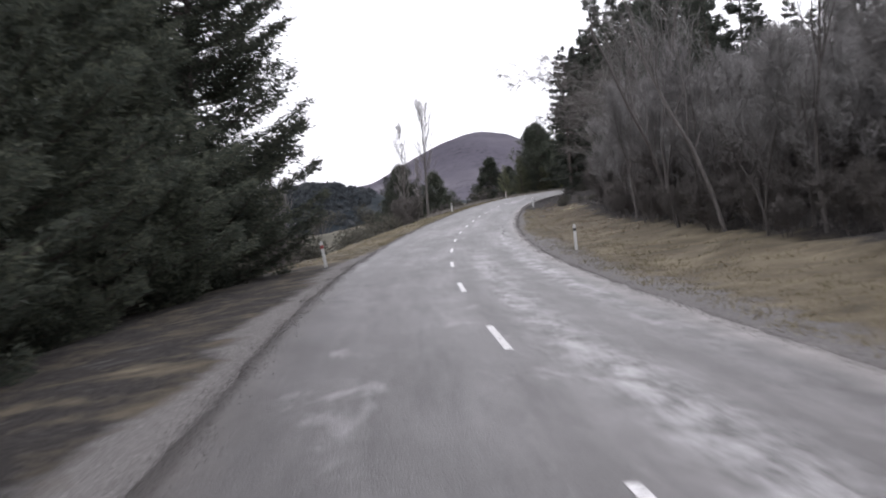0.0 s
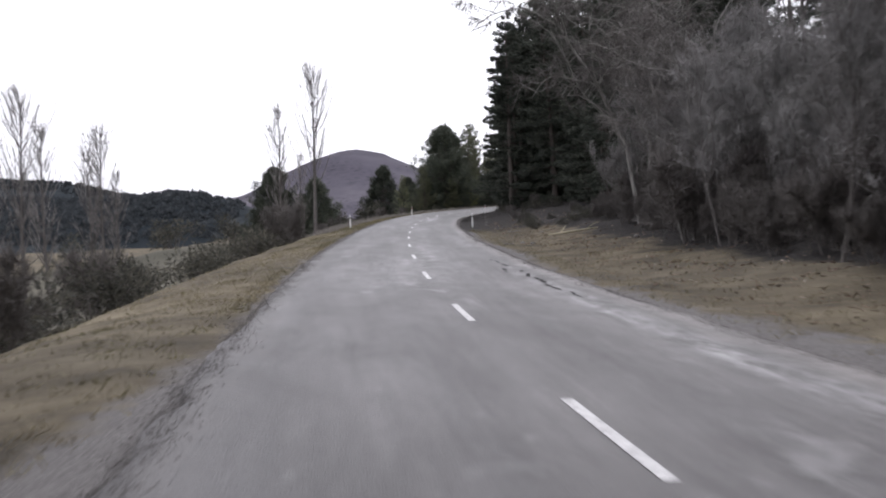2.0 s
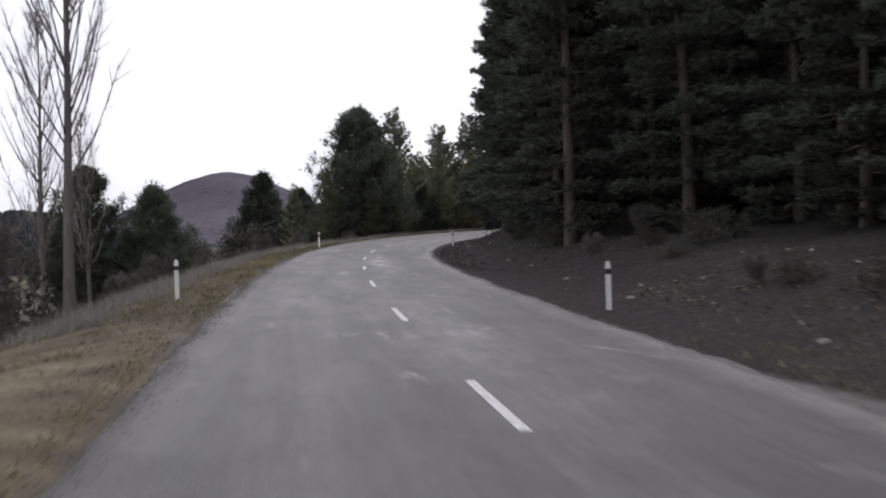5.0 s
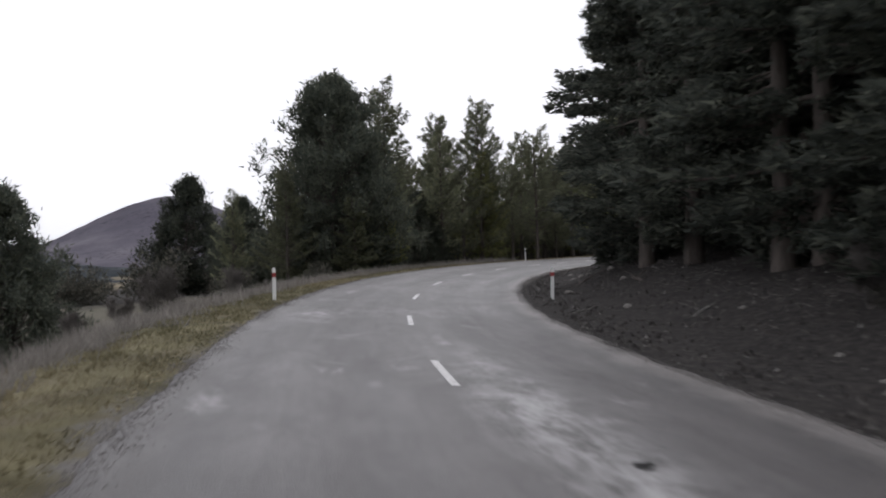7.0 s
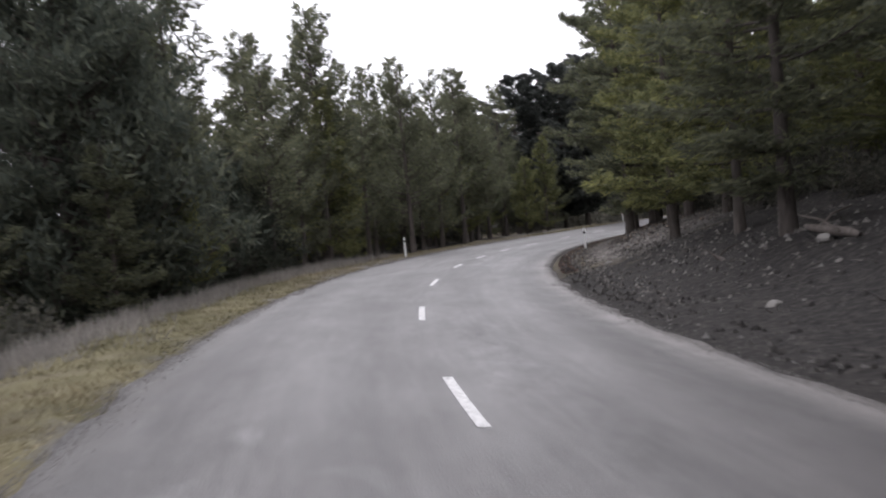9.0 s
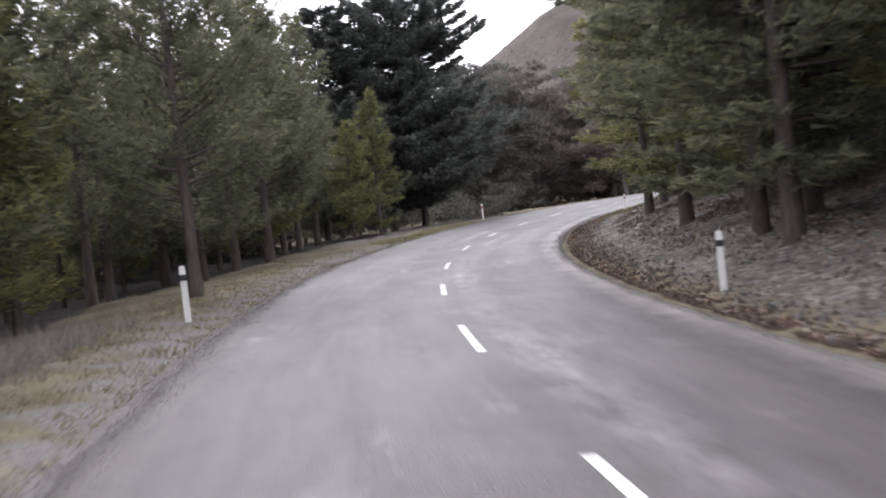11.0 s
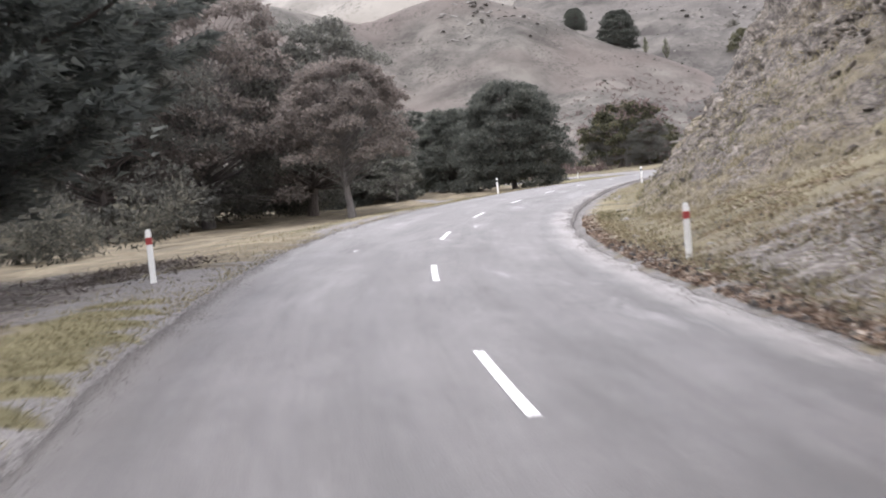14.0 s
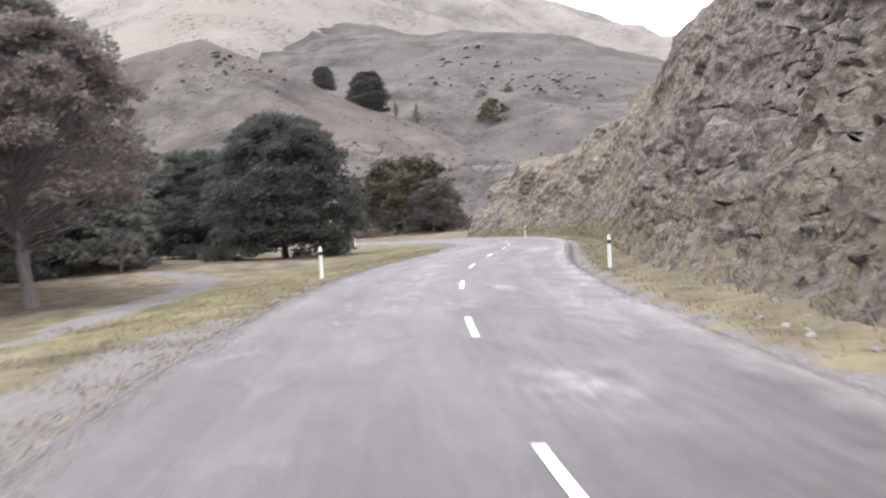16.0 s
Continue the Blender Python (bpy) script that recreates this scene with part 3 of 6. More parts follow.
def road_strip(cols, lift, name, material, s0, s1, ragged=0.0, depth=0.0):
    keep = (ALONG >= s0) & (ALONG <= s1)
    c, t, b, al = CENTRE[keep], TANGENT[keep], BANK[keep], ALONG[keep]
    cols = np.asarray(cols, float)
    d = np.tile(cols, (len(c), 1))
    if ragged:
        for j, k, sign in ((0, 11, -1), (-1, 12, 1)):
            wob = ragged * (0.6 * ripple(al, al * 0, 5, k) + 0.6 * ripple(al, al * 0, 1.4, k + 1))
            d[:, j] += sign * wob
    x = c[:, None, 0] + t[:, None, 1] * d
    y = c[:, None, 1] - t[:, None, 0] * d
    z = c[:, None, 2] - d * b[:, None] + lift
    if depth:
        d = np.concatenate([d[:, :1] - 0.06, d, d[:, -1:] + 0.06], 1)
        x = c[:, None, 0] + t[:, None, 1] * d
        y = c[:, None, 1] - t[:, None, 0] * d
        z = np.concatenate([z[:, :1] - depth, z, z[:, -1:] - depth], 1)
    me = flat_mesh(name, np.stack([x, y, z], -1).reshape(-1, 3), grid_faces(len(c), d.shape[1])[:, ::-1], material, True)
    worn = sum(amp * np.exp(-((al[:, None] - ws) / wl) ** 2 - ((d - wd) / ww) ** 2) for ws, wd, wl, ww, amp in WORN)
    weights(me, along=np.repeat(al, d.shape[1]), across=d.ravel(), worn=worn.ravel())
    return me


road = tagged(new("road", road_strip(np.linspace(-HALF, HALF, 33), 0.0, "road", ASPHALT, ALONG[0], ALONG[-1], 0.11, 0.22)),
              "two-lane grey chip-seal road with worn pale patches", "road", kind="structure")


def patch_mesh(name, s0, length, d0, wide, lift, material, seed):
    """A thin patch that lies on the road, with an uneven outline."""
    rng = np.random.RandomState(seed)
    n = max(5, int(length / 0.16))
    ss = np.linspace(s0, s0 + length, n)
    half = wide / 2 * (0.55 + 0.45 * np.sin(np.linspace(0.25, np.pi - 0.25, n))) * rng.uniform(0.45, 1.35, n) if seed else np.full(n, wide / 2)
    mid = d0 + (rng.normal(0, 0.03, n).cumsum() if seed else 0)
    v = []
    for k in (-1, 1):
        x, y = at(ss, mid + k * half)
        i = np.interp(ss, ALONG, np.arange(len(ALONG)))
        z = np.interp(i, np.arange(len(ALONG)), CENTRE[:, 2]) - (mid + k * half) * np.interp(ss, ALONG, BANK) + lift
        v.append(np.stack([x, y, z], 1))
    top = np.stack(v, 1).reshape(-1, 3)
    return flat_mesh(name, top, grid_faces(n, 2), material)


# centre line: 3 m dashes at 10 m steps
DASH_AT = ((-3, 1, 10, 13, 20, 23, 24, 31, 42), (-40.4, -0.1, 90.6, 121.8, 192.6, 217.9, 228.0, 298.3, 408.3))
DASH_OFF = ((0, 45, 70, 88, 110, 150, 185, 225, 250, 270, 284), (-0.03, -0.03, 0.05, 0.06, 0.03, 0.01, 0.02, 0.015, 0.045, 0.02, 0.14))
for k in range(-3, 43):
    start = float(np.interp(k, *DASH_AT)) - 3.0
    child("centre_dash", patch_mesh("centre_dash", start, 3.0, float(np.interp(start, *DASH_OFF)), 0.105, 0.006, PAINT, 0), road, "worn white dash")
for k, (s0, ln, d0, wd) in enumerate(((56, 0.7, 2.25, 0.06), (54.5, 0.9, 2.3, 0.08), (52.6, 1.0, 2.33, 0.12), (50.5, 1.1, 2.14, 0.13), (49.8, 0.7, 2.36, 0.09), (49.6, 0.5, 2.02, 0.07), (47.8, 1.4, 2.34, 0.15), (45.5, 2.0, 2.36, 0.13), (43.3, 1.8, 2.32, 0.10), (41.5, 1.4, 2.4, 0.06), (123.8, 0.3, 0.75, 0.14), (227.2, 1.0, 0.62, 0.06))):
    child("tar_patch", patch_mesh("tar_patch", s0, ln, d0, wd, 0.005, TAR, k + 3), road, "dark tar repair in the seal")
for s0, d0 in ((262.2, -1.68), (269.9, 0.61)):
    child("paint_fleck", patch_mesh("paint_fleck", s0, 0.34, d0, 0.11, 0.005, PAINT, 41), road, "stray fleck of white paint")


# ---- plants ----
def trunk_mesh(pieces, material):
    v, f = joined(pieces)
    return flat_mesh("trunk", v, f, material, True)


def crown_mesh(pieces, material, name="crown"):
    v, f = joined(pieces)
    return flat_mesh(name, v, f, material)


def conifer(seed, H, R, base, droop, lift, dens, leaf, needles, taper=0.8, gap=1.0, thin=1.0, tier=0.25, reach=(0.55, 1.12), many=4, rise=0.2):
    """A fir or slender pine: whorls of boughs along a straight trunk. Returns trunk and crown meshes."""
    rng = np.random.RandomState(seed)
    bend = rng.normal(0, 0.012, 2)
    zz = np.linspace(-0.4, H, 9)
    stem = np.stack([bend[0] * zz ** 2 / H * 3, bend[1] * zz ** 2 / H * 3, zz], 1)
    wood = [tube(stem, np.interp(zz, (-0.4, 0.5, H), (0.019 * H, 0.014 * H, 0.012)), 7)]
    base_pts, ways, lens, wids = [], [], [], []
    z = base
    while z < H - 0.25:
        f = (z - base) / (H - base)
        r0 = R * (1 - f) ** taper + 0.25
        if f < 0.12:
            r0 *= 0.55 + 3.5 * f
        for _ in range(rng.randint(many, many + 3)):
            az = rng.uniform(0, 2 * np.pi)
            r = r0 * rng.uniform(*reach)
            out = np.array([np.cos(az), np.sin(az), 0])
            side = np.array([-np.sin(az), np.cos(az), 0])
            zb = z + rng.uniform(-tier, tier)
            u = np.array([0, 0.35, 0.7, 1.0])
            limb = out * (u * r)[:, None] + np.array([0, 0, 1.0]) * (zb - (droop - rise * f) * r * u + lift * r * u ** 2)[:, None]
            limb[:, :2] += np.array([np.interp(zb, zz, stem[:, 0]), np.interp(zb, zz, stem[:, 1])])
            wood.append(tube(limb, (0.010 + 0.010 * r) * np.array([1.3, 0.9, 0.6, 0.2]), 3))
            n = max(3, int(dens * r))
            t = rng.uniform(0.12, 1.0, n) ** 0.75
            p = np.stack([np.interp(t, u, limb[:, q]) for q in range(3)], 1)
            sp = rng.normal(0, 1, n) * (0.20 * r * (1.15 - t) + 0.06)
            p = p + side * sp[:, None] + np.array([0, 0, 1.0]) * rng.normal(0.02, 0.09, n)[:, None]
            for _ in range(3):
                w = out * 0.8 + side * (rng.normal(0, 0.7, n) + np.sign(sp) * 0.3)[:, None] + np.array([0, 0, 1.0]) * rng.normal(0.08, 0.38, n)[:, None]
                base_pts.append(p + rng.normal(0, 0.05, (n, 3)))
                ways.append(unit(w))
                lens.append(rng.uniform(0.6, 1.25, n) * leaf)
                wids.append(rng.uniform(0.25, 0.42, n) * leaf * thin)
        z += rng.uniform(0.38, 0.62) * (1 + 0.5 * (1 - f)) * (H / 14) ** 0.5 * gap
    crown = blades(rng, np.concatenate(base_pts), np.concatenate(ways), np.concatenate(lens), np.concatenate(wids))
    return trunk_mesh(wood, BARK), crown_mesh([crown], needles)


def tufted_pine(seed, H, R, base, needles, leaf=0.42, clumps=150, per=42, round_top=0.6):
    """A broad pine: ascending limbs that end in dense knobs of needles, with gaps between."""
    rng = np.random.RandomState(seed)
    zz = np.linspace(-0.4, H * 0.96, 9)
    stem = np.stack([0.25 * np.sin(zz * 0.5 + seed), 0.25 * np.cos(zz * 0.4 + seed) - 0.25, zz], 1)
    wood = [tube(stem, np.interp(zz, (-0.4, 0.5, H), (0.026 * H, 0.018 * H, 0.02)), 8)]
    bp, ws, ls = [], [], []
    for _ in range(clumps):
        f = rng.uniform(0, 1) ** 1.1
        z = base + f * (H - base)
        env = R * min(1.0, 0.62 + 1.6 * f) * (1 - f ** (1.0 + 2.2 * round_top)) ** 0.75 + 0.3
        az = rng.uniform(0, 2 * np.pi)
        r = env * rng.uniform(0.35, 1.0) ** 0.5 * rng.choice((0.8, 0.95, 1.0, 1.1, 1.32))
        zs = max(base * 0.8, z - 0.45 * r - 0.3)
        s0 = np.array([np.interp(zs, zz, stem[:, 0]), np.interp(zs, zz, stem[:, 1]), zs])
        tip = np.array([np.cos(az) * r, np.sin(az) * r, z])
        mid = s0 * 0.5 + tip * 0.5 + np.array([0, 0, -0.12 * r])
        wood.append(tube(np.array([s0, mid, tip]), [0.02 + 0.012 * r, 0.012 + 0.008 * r, 0.008], 3))
        for c, k in ((tip, 1.0), (mid * 0.35 + tip * 0.65, 0.7)):
            n = int(per * k)
            way = unit(rng.normal(0, 1, (n, 3)) + np.array([np.cos(az) * 0.5, np.sin(az) * 0.5, 0.75]))
            bp.append(c + rng.normal(0, 0.2, (n, 3)) * (0.7 + 0.05 * H))
            ws.append(way)
            ls.append(rng.uniform(0.55, 1.25, n) * leaf)
    ls = np.concatenate(ls)
    crown = blades(rng, np.concatenate(bp), np.concatenate(ws), ls, ls * rng.uniform(0.22, 0.36, len(ls)))
    return trunk_mesh(wood, BARK), crown_mesh([crown], needles)


def broadleaf(seed, H, R, base, leaves, bark, blobs=34, per=150, leaf=0.30, spread_low=0.35):
    """An evergreen broadleaf tree: forked trunk, limbs, and rounded leafy masses with gaps between them."""
    rng = np.random.RandomState(seed)
    lean = rng.normal(0, 0.06, 2)
    zz = np.linspace(-0.3, H * 0.55, 6)
    stem = np.stack([lean[0] * zz * (1 + 0.1 * zz), lean[1] * zz * (1 + 0.1 * zz), zz], 1)
    wood = [tube(stem, np.interp(zz, (-0.3, 0.4, H * 0.55), (0.034 * H, 0.024 * H, 0.010 * H)), 8)]
    bp, ws, ls = [], [], []
    for _ in range(blobs):
        f = rng.uniform(0, 1) ** 0.8
        z = base + f * (H - base - 0.5)
        env = R * np.sqrt(max(0.05, 1 - ((f - spread_low) / (1.06 - spread_low if f > spread_low else 1.2)) ** 2))
        az = rng.uniform(0, 2 * np.pi)
        r = env * rng.uniform(0.25, 1.0) ** 0.45
        c = np.array([np.cos(az) * r, np.sin(az) * r, z])
        zs = np.clip(z * 0.55, 0.15 * H, H * 0.55)
        s0 = np.array([np.interp(zs, zz, stem[:, 0]), np.interp(zs, zz, stem[:, 1]), zs])
        mid = s0 * 0.45 + c * 0.55 + rng.normal(0, 0.2, 3)
        wood.append(tube(np.array([s0, mid, c]), [0.005 * H, 0.003 * H, 0.008], 4))
        size = np.array([1.0, 1.0, 0.62]) * rng.uniform(0.11, 0.23) * R * (1.15 if f < 0.7 else 0.85)
        n = int(per * rng.uniform(0.7, 1.25))
        q = unit(rng.normal(0, 1, (n, 3)))
        q[:, 2] = np.where(q[:, 2] < -0.3, -q[:, 2] * 0.6, q[:, 2])
        bp.append(c + q * size * rng.uniform(0.65, 1.08, (n, 1)))
        ws.append(unit(q * 0.5 + rng.normal(0, 0.6, (n, 3)) + np.array([0, 0, -0.25])))
        ls.append(rng.uniform(0.6, 1.3, n) * leaf)
    ls = np.concatenate(ls)
    crown = blades(rng, np.concatenate(bp), np.concatenate(ws), ls, ls * rng.uniform(0.4, 0.7, len(ls)))
    return trunk_mesh(wood, bark), crown_mesh([crown], leaves)


def bare_tree(seed, H, bark, twigs, limbs=14, up=0.5, wide=0.55, stems=1, twig_len=0.8, fine=10, curl=0.25):
    """A leafless tree: trunk, forking limbs and a haze of fine twigs."""
    rng = np.random.RandomState(seed)
    wood, bp, ws, ls, wd = [], [], [], [], []

    def grow(start, way, length, rad, level):
        n = 6 if level < 2 else 4
        pts, w = [start], way
        for _ in range(n - 1):
            w = unit(w + rng.normal(0, 0.13 + 0.05 * level, 3) + np.array([0, 0, (0.10 if level else 0.02) * (1 if rng.rand() > curl else -1.6)]))
            pts.append(pts[-1] + w * length / (n - 1))
        pts = np.array(pts)
        wood.append(tube(pts, np.linspace(rad, rad * 0.45, n), 6 if level == 0 else 4 if level == 1 else 3))
        if level < 2:
            for _ in range(limbs if level == 0 else 5):
                u = rng.uniform(0.22 if level == 0 else 0.3, 1.0)
                p = np.array([np.interp(u * (n - 1), np.arange(n), pts[:, q]) for q in range(3)])
                az = rng.uniform(0, 2 * np.pi)
                d = unit(np.array([np.cos(az) * wide, np.sin(az) * wide, up * rng.uniform(0.5, 1.3)]) + 0.35 * w)
                grow(p, d, length * rng.uniform(0.28, 0.5) * (1.15 - 0.5 * u if level == 0 else 1.1), rad * (0.45 if level == 0 else 0.42) * (1.2 - 0.6 * u), level + 1)
        if level >= 1:
            m = fine * (2 if level == 2 else 1)
            u = rng.uniform(0.2, 1.0, m) * (n - 1)
            p = np.stack([np.interp(u, np.arange(n), pts[:, q]) for q in range(3)], 1)
            bp.append(p)
            ws.append(unit(w + rng.normal(0, 0.75, (m, 3)) + np.array([0, 0, 0.25])))
            ls.append(rng.uniform(0.5, 1.4, m) * twig_len)
    for k in range(stems):
        a = rng.uniform(0, 2 * np.pi)
        tilt = 0.05 if stems == 1 else rng.uniform(0.1, 0.35)
        grow(np.array([0.2 * np.cos(a) * (stems > 1), 0.2 * np.sin(a) * (stems > 1), -0.3]), unit(np.array([tilt * np.cos(a), tilt * np.sin(a), 1.0])), H * rng.uniform(0.8, 1.0), 0.0075 * H / stems ** 0.3 + 0.015, 0)
    ls = np.concatenate(ls)
    crown = blades(rng, np.concatenate(bp), np.concatenate(ws), ls, 0.016 + 0.012 * ls)
    return trunk_mesh(wood, bark), crown_mesh([crown], twigs)


def arching_tree(seed, H, bark, twigs, stems=3):
    """An old leafless tree: several leaning stems from one foot, long limbs that rise, bend over and hang at their ends."""
    rng = np.random.RandomState(seed)
    wood, bp, ws, ls = [], [], [], []

    def grow(start, way, length, rad, level, sag):
        n = (9, 9, 7, 5)[level]
        pts, w = [start], way
        for i in range(n - 1):
            pull = 0.10 if level == 0 else 0.10 - sag * (i / (n - 2)) ** 1.5
            w = unit(w + rng.normal(0, 0.15 + 0.02 * level, 3) + np.array([0, 0, pull]))
            pts.append(pts[-1] + w * length / (n - 1))
        pts = np.array(pts)
        wood.append(tube(pts, rad * np.linspace(1, 0.35, n), (7, 5, 4, 3)[level]))
        if level < 3:
            for _ in range((7, 6, 4)[level]):
                u = rng.uniform(0.25, 1.0) * (n - 1)
                p = np.array([np.interp(u, np.arange(n), pts[:, q]) for q in range(3)])
                az = rng.uniform(0, 2 * np.pi)
                d = unit(np.array([np.cos(az), np.sin(az), rng.uniform(0.1, 0.8)]) + 0.5 * w)
                grow(p, d, length * rng.uniform(0.34, 0.58), rad * rng.uniform(0.36, 0.52), level + 1, sag * rng.uniform(0.7, 1.3))
        if level >= 2:
            m = 12
            u = rng.uniform(0.3, 1.0, m) * (n - 1)
            bp.append(np.stack([np.interp(u, np.arange(n), pts[:, q]) for q in range(3)], 1))
            ws.append(unit(w + rng.normal(0, 0.6, (m, 3)) + np.array([0, 0, -0.35])))
            ls.append(rng.uniform(0.3, 0.9, m))
    turn = rng.uniform(0, 2 * np.pi)
    for k in range(stems):
        a = turn + 2 * np.pi * k / stems + rng.uniform(-0.4, 0.4)
        tilt = rng.uniform(0.15, 0.5)
        grow(np.array([0.22 * np.cos(a), 0.22 * np.sin(a), -0.3]), unit(np.array([tilt * np.cos(a), tilt * np.sin(a), 1.0])), H * rng.uniform(0.7, 1.0), 0.011 * H, 0, 0.46)
    ls = np.concatenate(ls)
    crown = blades(rng, np.concatenate(bp), np.concatenate(ws), ls, 0.014 + 0.012 * ls)
    return trunk_mesh(wood, bark), crown_mesh([crown], twigs)


def poplar(seed, H, R, base, bark, twigs):
    """A tall narrow leafless poplar: steep branches hugging a straight trunk."""
    rng = np.random.RandomState(seed)
    zz = np.linspace(-0.4, H, 10)
    stem = np.stack([0.12 * np.sin(zz * 0.35 + seed), 0.12 * np.cos(zz * 0.3 + seed), zz], 1)
    wood = [tube(stem, np.interp(zz, (-0.4, 1, H), (0.016 * H, 0.011 * H, 0.012)), 7)]
    bp, ws, ls = [], [], []
    for _ in range(int(6.0 * (H - base))):
        f = rng.uniform(0, 0.97)
        z = base + f * (H - base)
        az = rng.uniform(0, 2 * np.pi)
        out = np.array([np.cos(az), np.sin(az), 0])
        ln = (0.35 + 0.65 * np.sin(np.pi * min(1, f + 0.18))) * R * rng.uniform(1.6, 3.0)
        ln = min(ln, (H - z) * 0.9 + 0.3)
        s0 = np.array([np.interp(z, zz, stem[:, 0]), np.interp(z, zz, stem[:, 1]), z])
        bow = rng.uniform(0.25, 0.5)
        u = np.linspace(0, 1, 4)
        pts = s0 + out * (R * bow * 1.4 * u ** 0.7 * ln / (1.25 * R))[:, None] + np.array([0, 0, 1.0]) * (ln * u)[:, None]
        wood.append(tube(pts, np.linspace(0.03, 0.008, 4) * (1.25 - 0.6 * f), 3))
        m = 16
        q = rng.uniform(0.15, 1, m) * 3
        bp.append(np.stack([np.interp(q, np.arange(4), pts[:, k]) for k in range(3)], 1))
        ws.append(unit(np.array([0, 0, 1.0]) + out * 0.35 + rng.normal(0, 0.32, (m, 3))))
        ls.append(rng.uniform(0.4, 1.0, m))
    ls = np.concatenate(ls)
    crown = blades(rng, np.concatenate(bp), np.concatenate(ws), ls, 0.024 + 0.012 * ls)
    return trunk_mesh(wood, bark), crown_mesh([crown], twigs)


def shrub(seed, H, R, leaves, per=60, blobs=16, leaf=0.22):
    """A low bush: several stems and leafy masses down to the ground."""
    rng = np.random.RandomState(seed)
    wood, bp, ws, ls = [], [], [], []
    for _ in range(blobs):
        az, r = rng.uniform(0, 2 * np.pi), R * rng.uniform(0.1, 0.85)
        c = np.array([np.cos(az) * r, np.sin(az) * r, H * rng.uniform(0.25, 0.85) * (1 - 0.45 * r / R)])
        wood.append(tube(np.array([[0.1 * np.cos(az), 0.1 * np.sin(az), -0.2], c * 0.6, c]), [0.035, 0.022, 0.01], 3))
        q = unit(rng.normal(0, 1, (per, 3)))
        bp.append(c + q * np.array([R * 0.34, R * 0.34, H * 0.22]) * rng.uniform(0.5, 1.1, (per, 1)))
        ws.append(unit(q + rng.normal(0, 0.5, (per, 3)) + np.array([0, 0, 0.2])))
        ls.append(rng.uniform(0.6, 1.3, per) * leaf)
    ls = np.concatenate(ls)
    crown = blades(rng, np.concatenate(bp), np.concatenate(ws), ls, ls * rng.uniform(0.25, 0.6, len(ls)))
    return trunk_mesh(wood, TWIG), crown_mesh([crown], leaves)


# kinds of plants: (name, category, label, group, meshes)
_kinds = {}


def kind(key, name, category, label, group, parts):
    _kinds[key] = (name, category, label, group, parts, [])


def plant(key, x, y, size=1.0, turn=0.0, label="", tall=1.0, sink=0.1):
    """Sets a plant of that kind on the ground."""
    name, category, text, group, parts, made = _kinds[key]
    z = float(ground_height([x], [y])[0]) - sink
    m = Matrix.LocRotScale((x, y, z), Euler((0, 0, turn)), (size, size, size * tall))
    if made:
        ob = copy_thing(made[0], m)
    else:
        ob = new(name)
        ob.empty_display_size = 0.5
        for me in parts:
            child(me.name.split(".")[0], me, ob)
        ob.matrix_basis = m
        tagged(ob, text, category, group)
        made.append(ob)
    ob.matrix_basis = m
    return tagged(ob, label)


FIRS = "tall firs in the dark wood"
for k in range(4):
    kind(f"fir{k}", "fir_tree", "tree", "tall dark fir with dense drooping boughs in the wood", FIRS, conifer(20 + k, 16.0 + k, 3.4 + 0.2 * k, 0.5 + 0.2 * k, 0.24, 0.16, 36, 0.30, FIR, 0.8, 1.0, 0.9))
for k in range(4):
    kind(f"wood{k}", "pine_tree", "tree", "slender dark green pine with a bare lower trunk", "slender pines in the wood", conifer(40 + k, 12.0 + 0.6 * k, 2.75 + 0.15 * k, 1.3 + 0.4 * k, -0.10, 0.36, 26, 0.30, WOODPINE, 0.95, 0.98, 0.7, 0.26, (0.5, 1.25), rise=0.45))
for k in range(3):
    kind(f"young{k}", "pine_tree", "tree", "yellow-green young pine with bright needle tips", "yellow-green young pines", conifer(60 + k, 8.5 + k, 2.5, 1.1, 0.0, 0.25, 28, 0.30, YOUNG, 0.85, 0.95, 0.7, 0.28, rise=0.4))
for k in range(3):
    kind(f"pine{k}", "pine_tree", "tree", "broad dark pine with knobbly ascending boughs", "broad pines beside the road", tufted_pine(80 + k, 12.5, 4.2, 0.3, PINE, 0.36, 360, 80))
kind("near0", "pine_tree", "tree", "large dark pine with long layered boughs by the verge", "large pines beside the verge", conifer(101, 16.5, 4.7, -0.9, 0.05, 0.34, 76, 0.19, PINE, 0.26, 0.82, 0.85, 0.25, (0.6, 1.08), 7))
kind("near1", "pine_tree", "tree", "large dark pine with long layered boughs by the verge", "large pines beside the verge", conifer(102, 12.0, 4.4, -0.7, 0.05, 0.32, 70, 0.19, PINE, 0.5, 0.86, 0.8, 0.25, (0.6, 1.06), 7))
kind("glow", "pine_tree", "tree", "spreading yellow-green pine on the bank", "spreading pines on the bank", conifer(132, 13.0, 3.5, 1.6, 0.06, 0.16, 30, 0.32, YOUNG, 0.55, 1.25, 0.8, 0.2))
kind("low", "pine_tree", "tree", "bushy pine with boughs down to the bank", "bushy pines on the bank", conifer(133, 9.5, 2.7, 0.25, 0.02, 0.24, 34, 0.32, WOODPINE, 0.6, 1.0, 0.85, 0.2))
kind("over", "pine_tree", "tree", "spreading dark pine with yellow-green tips overhanging the bank", "spreading pines on the bank", conifer(131, 14.5, 3.8, 1.5, 0.06, 0.16, 30, 0.32, WOODPINE, 0.5, 1.2, 0.8, 0.2))
kind("cone", "pine_tree", "tree", "dense cone-shaped dark pine standing below the verge", "cone-shaped pines below the verge", tufted_pine(90, 9.2, 4.4, 0.1, PINE, 0.36, 260, 60, -0.02))
